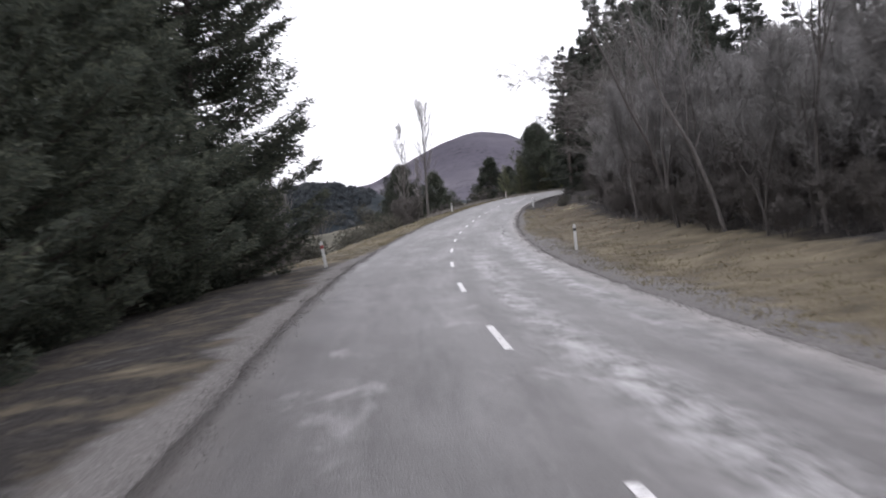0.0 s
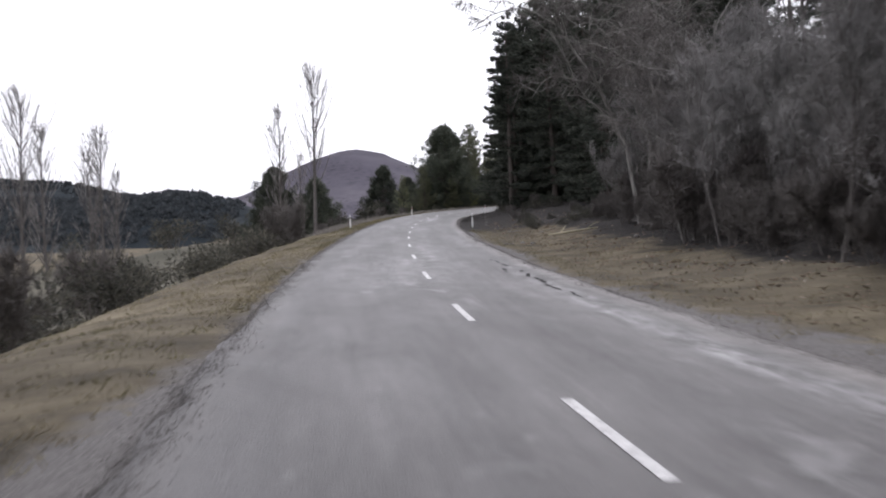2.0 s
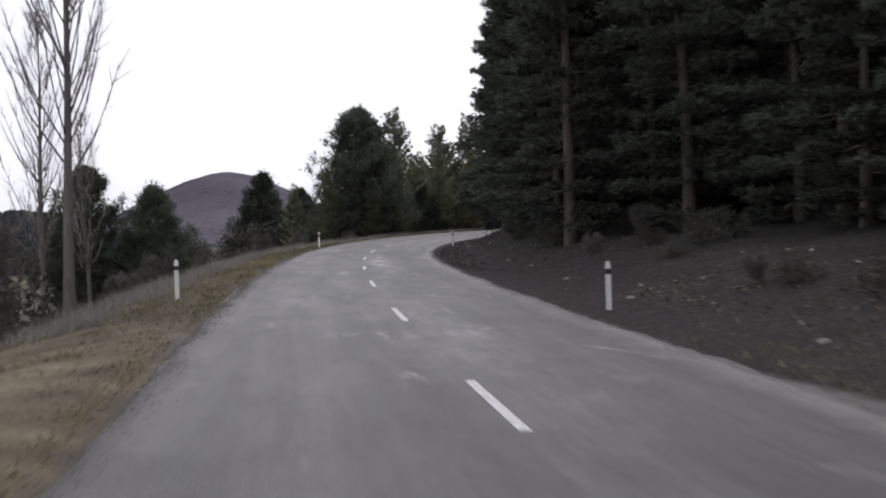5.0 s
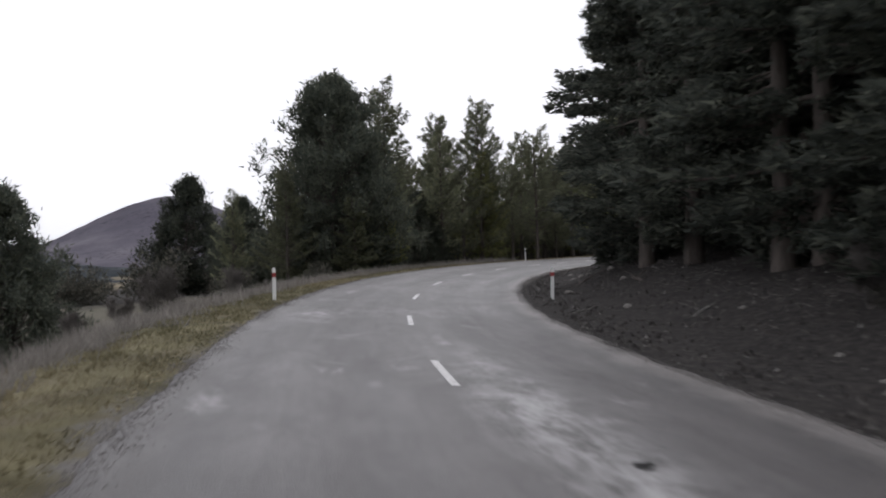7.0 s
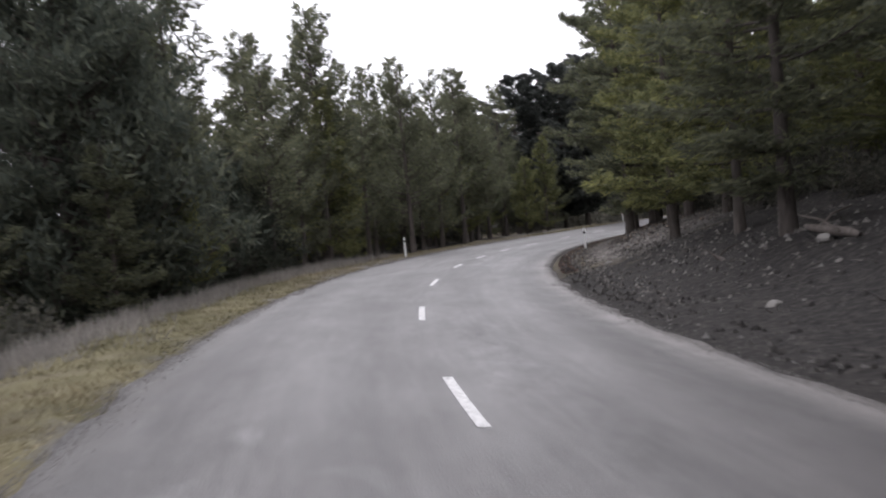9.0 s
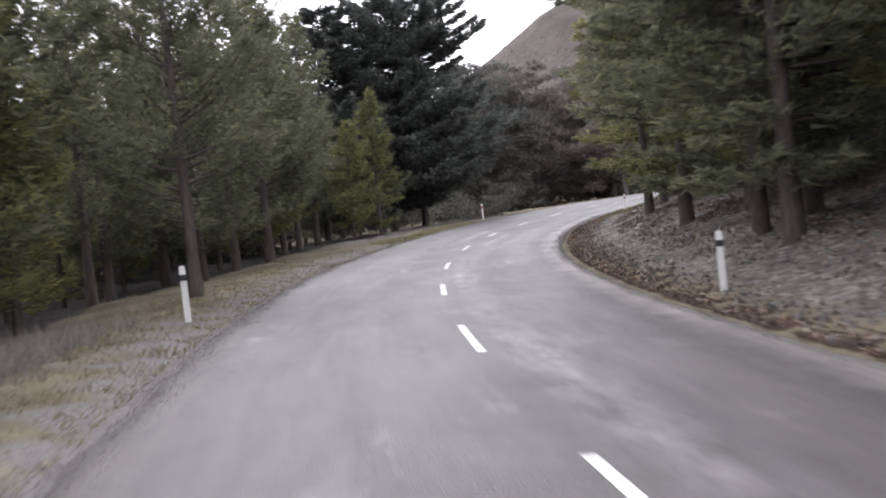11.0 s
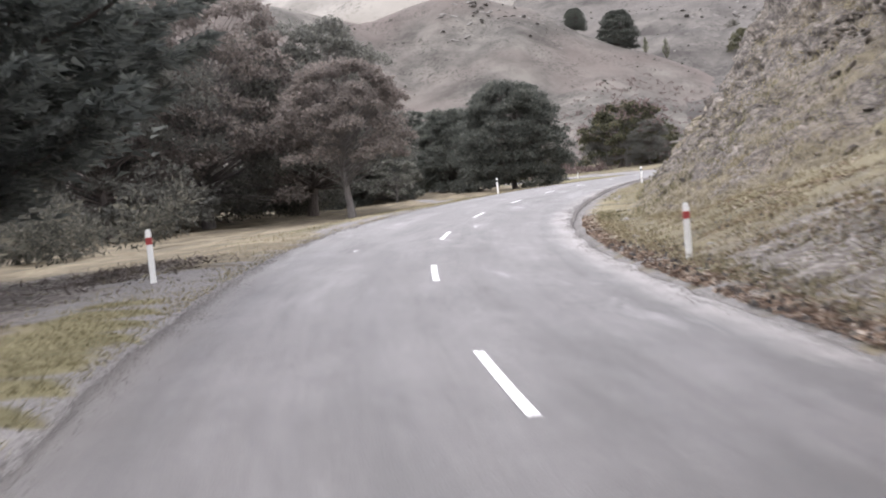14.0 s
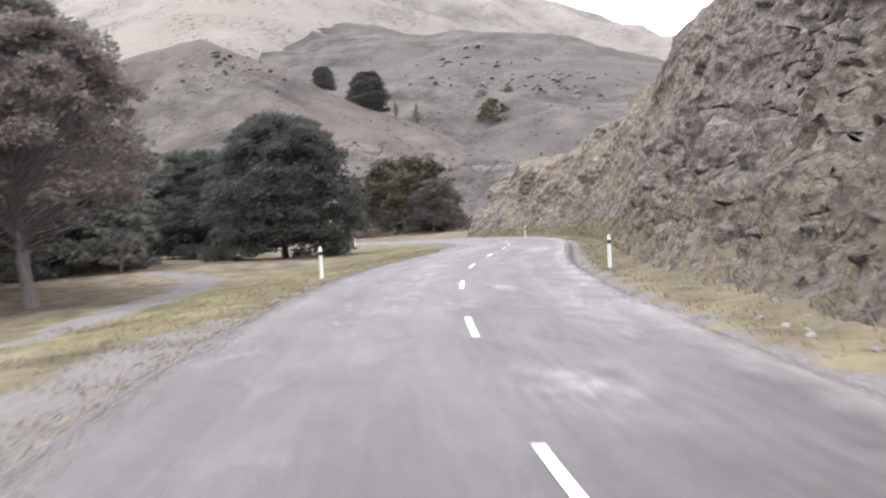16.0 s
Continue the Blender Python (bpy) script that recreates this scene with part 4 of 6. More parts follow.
kind("droop", "fir_tree", "tree", "old dark fir with long down-swept curving boughs", "", conifer(120, 18.0, 8.4, 2.0, 0.24, 0.40, 44, 0.42, SILVER, 0.5, 1.15, 0.9, 0.1))
for k in range(4):
    kind(f"bare{k}", "bare_tree", "tree", "leafless grey tree with fine twigs at the wood edge", "leafless trees at the wood edge", bare_tree(140 + k, 9.5 + k, TWIG, HAZE, 15, 0.6, 0.45, 1 + k % 2, 0.75, 34))
for k in range(2):
    kind(f"pale{k}", "bare_tree", "tree", "leafless tree with pale arching and hanging branches", "leafless pale-barked trees", arching_tree(150 + k, 9.5, PALE, TWIG, 3 - k))
for k in range(2):
    kind(f"mast{k}", "bare_tree", "tree", "tall thin leafless tree with few twigs", "leafless trees at the wood edge", bare_tree(230 + k, 9.5, TWIG, HAZE, 8, 1.0, 0.28, 1, 0.5, 5))
for k in range(3):
    kind(f"sapling{k}", "sapling", "tree", "slender upright leafless sapling in the thicket", "leafless saplings at the wood edge", bare_tree(220 + k, 6.5, TWIG, HAZE, 9, 0.95, 0.30, 3, 0.6, 18))
kind("poplar0", "poplar_tree", "tree", "tall narrow leafless poplar with pale twigs", "leafless poplars in the valley", poplar(160, 14.0, 1.9, 3.5, TWIG, POPLAR))
kind("poplar1", "poplar_tree", "tree", "tall narrow leafless poplar with pale twigs", "leafless poplars in the valley", poplar(161, 14.0, 1.25, 3.0, TWIG, POPLAR))
for k in range(3):
    kind(f"gum{k}", "gum_tree", "tree", "spreading grey-green gum tree with rounded leafy masses", "gum trees beyond the grass", broadleaf(170 + k, 13.0, 6.6, 0.7, GUM, BARK, 170, 240, 0.25))
kind("rust", "gum_tree", "tree", "gum tree with rusty brown and grey leaves", "gum trees beyond the grass", broadleaf(175, 13.5, 6.0, 1.2, RUST, TWIG, 160, 240, 0.25))
kind("slim", "gum_tree", "tree", "slender gum tree with a pale leaning trunk on the grass", "", broadleaf(177, 11.0, 4.6, 3.8, RUST, TWIG, 150, 230, 0.24, 0.3))
kind("flower", "shrub", "shrub", "pale whitish flowering bush among the gum trees", "", broadleaf(195, 4.6, 2.6, 0.4, BLOOM, TWIG, 46, 190, 0.24, 0.3))
kind("round", "gum_tree", "tree", "dense rounded dark gum tree on the grass", "", broadleaf(178, 12.0, 6.3, 0.2, DARKGUM, BARK, 340, 240, 0.28, 0.14))
for k in range(2):
    kind(f"olive{k}", "shrub", "shrub", "rounded olive-green bush by the road bend", "olive bushes by the bend", broadleaf(190 + k, 5.4, 3.6, 0.1, GORSE, TWIG, 60, 170, 0.26, 0.2))
for k in range(3):
    kind(f"scrub{k}", "shrub", "shrub", "low dark scrubby bush on the slope", "scrubby bushes on the slope", shrub(200 + k, 2.2, 1.5, SCRUB, 60, 16, 0.2))
for k in range(2):
    kind(f"dry{k}", "shrub", "shrub", "leafless grey twiggy bush on rough ground", "grey twiggy bushes on the slope", bare_tree(210 + k, 2.2, TWIG, TWIG, 10, 0.6, 0.6, 3, 0.4, 10))

rnd = random.Random(5)


def understory(name, label, spots):
    """Many low bushes that nobody could count, joined."""
    pieces = []
    for key, x, y, size, turn in spots:
        me = _kinds[key][4][1]
        v = np.empty(len(me.vertices) * 3, np.float32)
        me.vertices.foreach_get("co", v)
        v = v.reshape(-1, 3) * size
        c, sn = math.cos(turn), math.sin(turn)
        v = np.stack([v[:, 0] * c - v[:, 1] * sn + x, v[:, 0] * sn + v[:, 1] * c + y, v[:, 2] + float(ground_height([x], [y])[0]) - 0.1], 1)
        pieces.append((v, np.arange(len(v)).reshape(-1, 3)))
    v, f = joined(pieces)
    tagged(new(name, flat_mesh(name, v, f, SCRUB)), label, "shrub", kind="stuff")


def wood_at(keys, s0, s1, rows, gap, tall=(0.85, 1.15), skip=None):
    """Rows of trees along the road, staggered and uneven."""
    for n, d in enumerate(rows):
        s = s0 + rnd.uniform(0, gap)
        while s < s1:
            dd = d + rnd.uniform(-1.3, 1.3)
            if not (skip and skip(s, dd)):
                x, y = at(s, dd)
                plant(rnd.choice(keys), float(x), float(y), rnd.uniform(*tall), rnd.uniform(0, 6.28), tall=rnd.uniform(0.92, 1.12))
            s += gap * rnd.uniform(0.75, 1.3)


FIR_KEYS, WOOD_KEYS, BARE_KEYS = [f"fir{k}" for k in range(4)], [f"wood{k}" for k in range(4)], [f"bare{k}" for k in range(4)]
YOUNG_KEYS, GUM_KEYS = [f"young{k}" for k in range(3)], [f"gum{k}" for k in range(3)]
# big pines by the verge at the start
for key, s, d, size, turn in (("near1", 27, -11.5, 1.2, 3.0), ("near1", 14, -14, 1.1, 0.2), ("near0", 26, -14.5, 1.0, 2.6), ("near1", 22, -21, 1.2, 1.6), ("near0", 15, -24, 1.1, 5.2), ("near0", 24, -8.9, 1.08, 0.4), ("near1", 16, -9.5, 1.0, 2.0), ("near0", 8, -10.5, 1.05, 3.3), ("near1", 0, -10, 1.0, 5.0), ("near0", -9, -10.5, 1.0, 1.2),
                               ("near1", 20, -16, 1.1, 0.9), ("near0", 9, -18, 1.1, 4.1), ("near1", -3, -17, 1.1, 2.7), ("near1", -18, -12, 1.0, 3.9), ("near0", -16, -20, 1.1, 2.2)):
    x, y = at(s, d)
    plant(key, float(x), float(y), size, turn)
# leafless trees at the edge of the wood, firs behind them
for key, s, d, size in (("mast0", 14, 10, 0.9), ("sapling1", 17, 9.4, 0.85), ("mast1", 21, 9.0, 1.0), ("sapling0", 24, 9.2, 0.9), ("mast0", 28, 8.8, 1.0), ("bare3", 31, 10.5, 0.5), ("mast1", 34, 9.6, 1.1), ("sapling1", 37, 8.8, 0.95), ("bare0", 41, 11, 0.55), ("mast0", 43, 9.2, 1.05), ("bare2", 45.5, 8.8, 0.55),
                        ("bare3", 50, 10.0, 0.45), ("bare2", 55, 9.0, 0.45), ("mast1", 52, 11.0, 1.0), ("mast0", 58, 12.0, 1.1), ("pale1", 61, 9.6, 0.9), ("bare0", 66, 11.5, 0.9), ("pale0", 72.5, 10.6, 1.18), ("bare1", 79, 11.5, 0.9),
                        ("bare3", 6, 11, 0.7), ("bare2", -3, 10.5, 0.75), ("bare0", -10, 11.5, 0.8), ("bare2", 19, 12.5, 0.5)):
    x, y = at(s, d)
    plant(key, float(x), float(y), size, rnd.uniform(0, 6.28))
wood_at(BARE_KEYS, -14, 28, (13, 17.5), 4.8, (0.42, 0.6))
wood_at(BARE_KEYS, 28, 57, (13, 17.5, 22), 4.4, (0.38, 0.54))
wood_at(BARE_KEYS, 57, 71, (13, 17.5, 22), 4.4, (0.5, 0.7))
wood_at(FIR_KEYS, 63, 76, (17,), 4.6, (0.66, 0.82))
wood_at(FIR_KEYS, 74, 100, (16, 20.5), 4.8, (0.66, 0.85))
wood_at(FIR_KEYS, 60, 78, (22, 27), 5.0, (0.6, 0.78))
# the dark wood on the bank
wood_at(FIR_KEYS, 90, 108, (13.5, 18, 23), 4.6, (0.66, 0.82))
wood_at(FIR_KEYS, 108, 128, (12.5,), 4.6, (0.82, 1.0))
wood_at(FIR_KEYS, 104, 128, (18, 23), 4.6, (1.05, 1.3))
wood_at(FIR_KEYS, 127, 146, (9.3,), 4.2, (0.85, 1.1))
wood_at(FIR_KEYS, 146, 168, (8.5,), 4.4, (0.85, 1.05))
wood_at(FIR_KEYS, 127, 172, (12.5, 17.5, 23), 4.2, (1.05, 1.35))
wood_at(["glow", "glow", "young2", "over"], 169, 236, (7.8,), 4.6, (0.72, 0.95))
wood_at(YOUNG_KEYS + ["glow"] + WOOD_KEYS[:2], 174, 234, (12.5, 18.5), 5.4, (0.9, 1.1))
wood_at(WOOD_KEYS + ["over", "glow"], 234, 254, (9.6, 12.5, 16, 20), 3.8, (0.68, 0.85))
for x, y, size, turn in ((47, 236.5, 1.0, 0.3), (52.5, 240.5, 0.9, 1.7), (58, 245.5, 0.85, 5.0), (64.3, 253.0, 0.75, 0.9), (68.5, 252.5, 0.8, 1.1)):
    plant("over", x, y, size, turn)
for key, x, y, size, turn in (("low", 69.9, 260.6, 0.95, 0.5), ("low", 66.5, 256.8, 1.0, 2.0), ("low", 71.0, 257.0, 1.0, 4.0), ("young0", 72.0, 258.6, 0.8, 1.0), ("low", 68.4, 258.0, 1.05, 3.0), ("low", 62.5, 252.5, 0.9, 1.0), ("low", 73.5, 256.0, 1.0, 5.0)):
    plant(key, x, y, size, turn)
for _ in range(90):
    s = rnd.uniform(-14, 80)
    x, y = at(s, rnd.uniform(9.5, 16.5) + (1.0 if s > 60 else 0))
    plant(f"sapling{rnd.randrange(3)}", float(x), float(y), rnd.uniform(0.55, 0.95), rnd.uniform(0, 6.28))
for x, y, size, turn in ((39.6, 229.6, 0.92, 2.2), (41.2, 231.6, 0.8, 0.4)):
    plant("over", x, y, size, turn)
for x, y, size, turn in ((18.8, 183.2, 0.95, 1.0), (20.8, 190.0, 0.9, 3.0), (14.5, 154.6, 1.0, 0.6), (16.6, 162.5, 1.02, 2.0), (17.4, 170.5, 1.05, 4.0)):
    plant("fir1", x, y, size, turn)
# brush under the trees
for _ in range(110):
    s = rnd.uniform(-12, 92)
    x, y = at(s, rnd.uniform(9.2, 15) + (1.5 if s > 60 else 0))
    key, size, turn = rnd.choice(("dry0", "dry1", "dry0", "scrub1") if s < 40 else ("dry0", "dry1")), rnd.uniform(0.8, 1.5), rnd.uniform(0, 6.28)
    plant(key, float(x), float(y), size * (0.45 if s > 79 else 1.0), turn)
for _ in range(70):
    s = rnd.uniform(4, 84)
    x, y = at(s, rnd.uniform(8.7, 11.0) + (0.8 if s > 60 else 0))
    key, size, turn = rnd.choice(("dry0", "dry1")), rnd.uniform(0.45, 0.9), rnd.uniform(0, 6.28)
    plant(key, float(x), float(y), size * (0.6 if s > 79 else 1.0), turn)
SCRUBS = ("scrub0", "scrub1", "scrub2")
spots = []
for n, s0, s1, d0, d1, lo, hi in ((150, 188, 285, -34, -13.5, 0.9, 1.9), (70, 100, 258, 12, 24, 0.8, 1.6), (90, 150, 236, 9.2, 13, 0.45, 0.9), (30, 232, 258, 9, 17, 0.7, 1.3)):
    for _ in range(n):
        x, y = at(rnd.uniform(s0, s1), rnd.uniform(d0, d1))
        spots.append((rnd.choice(SCRUBS), float(x), float(y), rnd.uniform(lo, hi), rnd.uniform(0, 6.28)))
understory("undergrowth", "dark scrubby undergrowth beneath the trees", spots)
for _ in range(34):
    s = rnd.uniform(84, 134)
    x, y = at(s, rnd.uniform(6.8, 11))
    plant(rnd.choice(("dry0", "scrub0", "scrub2")), float(x), float(y), rnd.uniform(0.25, 0.55), rnd.uniform(0, 6.28))
for s, d, size in ((33, -12, 1.5), (36, -15, 2.0), (40, -12.5, 1.4), (44, -16, 2.2), (49, -13, 1.5), (54, -17, 2.2), (60, -14, 1.7), (30, -17, 2.0), (47, -21, 2.4), (66, -15.5, 1.8)):
    x, y = at(s, d)
    plant(SCRUBS[int(s) % 3], float(x), float(y), size, s)
# pines along the outside of the bend
for key, x, y, size, turn in (("pine0", 13.8, 218.9, 0.98, 0.3), ("wood1", 17.5, 221.2, 0.98, 1.0), ("cone", 5.8, 240.0, 0.95, 0.0), ("cone", -4.0, 212.3, 0.98, 2.0), ("pine1", -9.5, 214.0, 0.9, 1.1),
                              ("wood2", 25.3, 241.2, 0.98, 2.0), ("wood3", 28.9, 241.6, 0.98, 0.5), ("pine2", 9.0, 228.0, 0.5, 0.0), ("pine1", 15.0, 224.5, 0.85, 1.0), ("low", 11.0, 217.0, 0.6, 2.0), ("low", 14.5, 214.8, 0.5, 0.3), ("wood0", 10.6, 214.0, 0.62, 1.3), ("wood3", 15.5, 224.0, 0.7, 2.1), ("young1", 11.8, 223.0, 0.6, 0.7), ("wood1", 8.0, 220.5, 0.55, 3.0), ("young0", 17.0, 218.5, 0.5, 4.0), ("cone", 21.5, 231.0, 0.6, 0.5)):
    plant(key, x, y, size, turn)
wood_at(WOOD_KEYS + WOOD_KEYS + YOUNG_KEYS, 188, 256, (-9.5, -13, -17, -21.5, -26.5, -31.5), 3.9, (0.66, 0.9), lambda s, d: s < 194 - 0.9 * (d + 9.5) * 1.6)
for k, (x, y, top) in enumerate(((28.5, 239.9, 16.1), (25.5, 241.5, 14.9), (33.4, 240.8, 13.5), (19.6, 233.5, 16.0), (47.1, 263.7, 16.3), (38.2, 254.0, 15.5), (45.4, 260.3, 15.9), (56.3, 275.3, 16.8))):
    plant(WOOD_KEYS[k % 4], x, y, (top - float(ground_height([x], [y])[0])) / (12.0 + 0.6 * (k % 4)), 1.3 * k, "tall slender pine rising above its neighbours")
for x, y, size in ((68.0, 281.2, 0.92), (66.0, 282.0, 0.88), (61.5, 283.0, 0.85)):
    plant("droop", x, y, size, x)
# valley: poplars and bushes
for key, x, y, top in (("poplar0", -1.8, 141.1, 13.9), ("poplar1", -5.6, 162.9, 13.0), ("poplar1", -3.6, 160, 8.5), ("poplar0", -31.9, 174.4, 16.4), ("poplar1", -29.9, 174.9, 13.0), ("poplar0", -24.4, 176, 12.5), ("poplar1", -23, 176.5, 8.2), ("poplar1", -26, 177.0, 10.5), ("poplar1", -34.5, 173, 12)):
    z = float(ground_height([x], [y])[0])
    plant(key, x, y, (top - z) / 14.0, x)
for key, x, y, size in (("scrub0", -7.5, 118, 1.2), ("scrub1", -10, 104, 1.5), ("scrub2", -13, 124, 1.6), ("scrub0", -9, 132, 1.4), ("scrub1", -6.5, 139, 1.5), ("scrub2", -4.5, 146, 1.5), ("scrub0", -7.5, 150, 1.9), ("dry0", -5.2, 143, 1.7), ("dry1", -3.2, 138, 1.3),
                        ("scrub1", -16, 150, 1.9), ("scrub2", -20, 170, 2.2), ("scrub0", -14, 178, 2.3), ("scrub1", -22, 140, 1.8), ("dry0", -12, 112, 1.8), ("dry1", -15, 98, 2.2), ("scrub2", -17, 92, 2.0), ("scrub0", -14, 84, 1.8), ("dry0", -9.5, 88, 1.5),
                        ("scrub1", -28, 200, 2.6), ("scrub2", -40, 230, 3.0), ("scrub0", -18, 240, 2.6), ("scrub1", -30, 260, 3.0), ("scrub2", -52, 210, 3.0), ("scrub0", -60, 250, 3.2), ("scrub1", -45, 180, 2.4), ("scrub2", -38, 150, 2.2)):
    plant(key, x, y, size, rnd.uniform(0, 6.28))
for _ in range(26):
    s = rnd.uniform(112, 186)
    x, y = at(s, rnd.uniform(-10.5, -7.2))
    plant(rnd.choice(("dry0", "dry1", "dry0", "scrub0")), float(x), float(y), rnd.uniform(0.35, 0.75), rnd.uniform(0, 6.28))
# gum trees beyond the grass
for key, x, y, size, turn in (("gum0", 122, 319, 1.15, 0.0), ("rust", 114, 322, 1.3, 1.0), ("gum1", 105, 322, 1.2, 2.0), ("gum2", 96, 326, 1.2, 0.5), ("rust", 88, 328, 1.15, 3.0), ("gum0", 80, 327, 1.1, 4.0), ("gum1", 73, 324, 1.05, 1.5),
                              ("gum2", 131, 331, 1.1, 1.2), ("round", 139, 336, 0.9, 2.5), ("round", 149, 336, 0.85, 3.6), ("round", 165.2, 327.6, 1.0, 0.0), ("round", 175, 343, 0.85, 1.4), ("round", 157, 341, 0.88, 5.0), ("gum1", 116.5, 336, 1.45, 2.2), ("gum0", 101, 340, 1.4, 0.9),
                              ("gum2", 84, 342, 1.35, 1.9), ("gum0", 66, 318, 1.0, 2.9), ("round", 178, 352, 0.9, 4.4)):
    plant(key, x, y, size, turn)
plant("slim", 113.9, 308.4, 0.95, 2.4)
plant("flower", 145.8, 329.2, 1.0, 0.4)
for key, x, y, size in (("olive0", 214, 374, 1.25), ("olive1", 222, 366, 1.2), ("olive0", 205, 380, 1.3), ("olive1", 231, 362, 1.0), ("olive0", 196, 372, 1.2), ("scrub2", 236, 334, 1.4), ("olive1", 230, 346, 2.1), ("gum1", 236, 350, 0.85), ("olive1", 246, 358, 1.5), ("gum2", 226, 340, 0.55), ("olive0", 252, 350, 1.2), ("gum0", 246, 350, 0.5)):
    plant(key, x, y, size, rnd.uniform(0, 6.28))
spots = []
for _ in range(60):
    x = rnd.uniform(64, 172)
    spots.append((rnd.choice(SCRUBS), x, float(np.interp(x, (64, 100, 125, 145, 172), (322, 328, 325, 338, 345))) + rnd.uniform(-2.5, 6), rnd.uniform(0.9, 1.9), rnd.uniform(0, 6.28)))
for x, y, size in ((107, 320, 1.5), (112, 326, 1.6), (102, 316.5, 1.3), (117, 331, 1.7), (110, 322.5, 1.4)):
    spots.append(("scrub1", x, y, size, x))
understory("gum_undergrowth", "dark scrub under the gum trees", spots)


# ---- marker posts ----
def post_mesh():
    """A slim flexible marker post with a rounded top and a shallow curve across its face."""
    bm = bmesh.new()
    prof = [(-0.05, 0.012), (-0.025, 0.022), (0.025, 0.022), (0.05, 0.012), (0.05, -0.010), (-0.05, -0.010)]
    rings = []
    for z, w in ((-0.3, 1.0), (0.0, 1.0), (0.86, 1.0), (0.92, 0.86), (0.945, 0.5)):
        rings.append([bm.verts.new((x * w, y * w, z)) for x, y in prof])
    for a, b in zip(rings, rings[1:]):
        for i in range(6):
            bm.faces.new((a[i], a[(i + 1) % 6], b[(i + 1) % 6], b[i]))
    bm.faces.new(rings[-1])
    bm.faces.new(rings[0][::-1])
    me = bpy.data.meshes.new("post")
    bm.to_mesh(me)
    bm.free()
    me.materials.append(WHITE)
    return me


def band_mesh(name, z0, z1, material):
    bm = bmesh.new()
    bmesh.ops.create_cube(bm, size=1.0)
    for v in bm.verts:
        v.co = Vector((v.co.x * 0.106, v.co.y * 0.050 + 0.004, z0 + (v.co.z + 0.5) * (z1 - z0)))
    bmesh.ops.bevel(bm, geom=bm.edges[:], offset=0.004, segments=1, affect="EDGES")
    me = bpy.data.meshes.new(name)
    bm.to_mesh(me)
    bm.free()
    me.materials.append(material)
    return me


POST, RED_BAND, BLACK_BAND = post_mesh(), band_mesh("reflector_band", 0.68, 0.80, RED), band_mesh("reflector_band", 0.70, 0.80, BLACK)
for s, d, lean, band in ((23.7, -4.4, -6, RED_BAND), (24.5, 4.4, 0, BLACK_BAND), (106.3, -4.6, 0, BLACK_BAND), (100.5, 4.1, 0, BLACK_BAND), (149.1, -3.95, 0, RED_BAND), (149.8, 4.0, 1, RED_BAND),
                         (204.7, -4.2, -1, BLACK_BAND), (203.3, 4.2, 0, BLACK_BAND), (257.7, -4.8, -1, RED_BAND), (256.5, 4.2, 0, RED_BAND), (303.6, -4.0, -1, BLACK_BAND), (303.2, 4.1, 0, BLACK_BAND), (405, -4.2, 0, BLACK_BAND), (372, 4.3, 0, BLACK_BAND)):
    x, y = (float(q) for q in at(s, d))
    i = int(np.argmin(np.abs(ALONG - s)))
    head = math.atan2(-TANGENT[i, 0], TANGENT[i, 1])
    ob = new("marker_post")
    ob.matrix_basis = Matrix.LocRotScale((x, y, float(ground_height([x], [y])[0]) - 0.02), Euler((0, radians(lean), head)), None)
    child("post", POST, ob)
    child("reflector_band", band, ob, "dark reflective band")
    tagged(ob, "white plastic roadside marker post with a dark band", "marker post", "roadside marker posts")


# ---- rock cutting beside the bend ----
CLIFF_D, CLIFF_Z = (4.9, 6.2, 8.1, 11.0, 12.3, 15.0, 19.5, 28.0), (-0.35, 0.7, 2.5, 5.9, 7.5, 11.0, 14.0, 16.0)


def cliff_rise(s):
    return np.interp(s, (256, 262, 272, 284, 312, 328, 345, 365, 396), (0.10, 0.22, 0.55, 0.86, 1.0, 0.62, 0.58, 0.52, 0.40)) + 0.07 * ripple(s, np.asarray(s) * 0, 16, 5)


def cliff_steep(s):
    return np.interp(s, (300, 318, 328, 396), (1.0, 0.55, 0.26, 0.24))


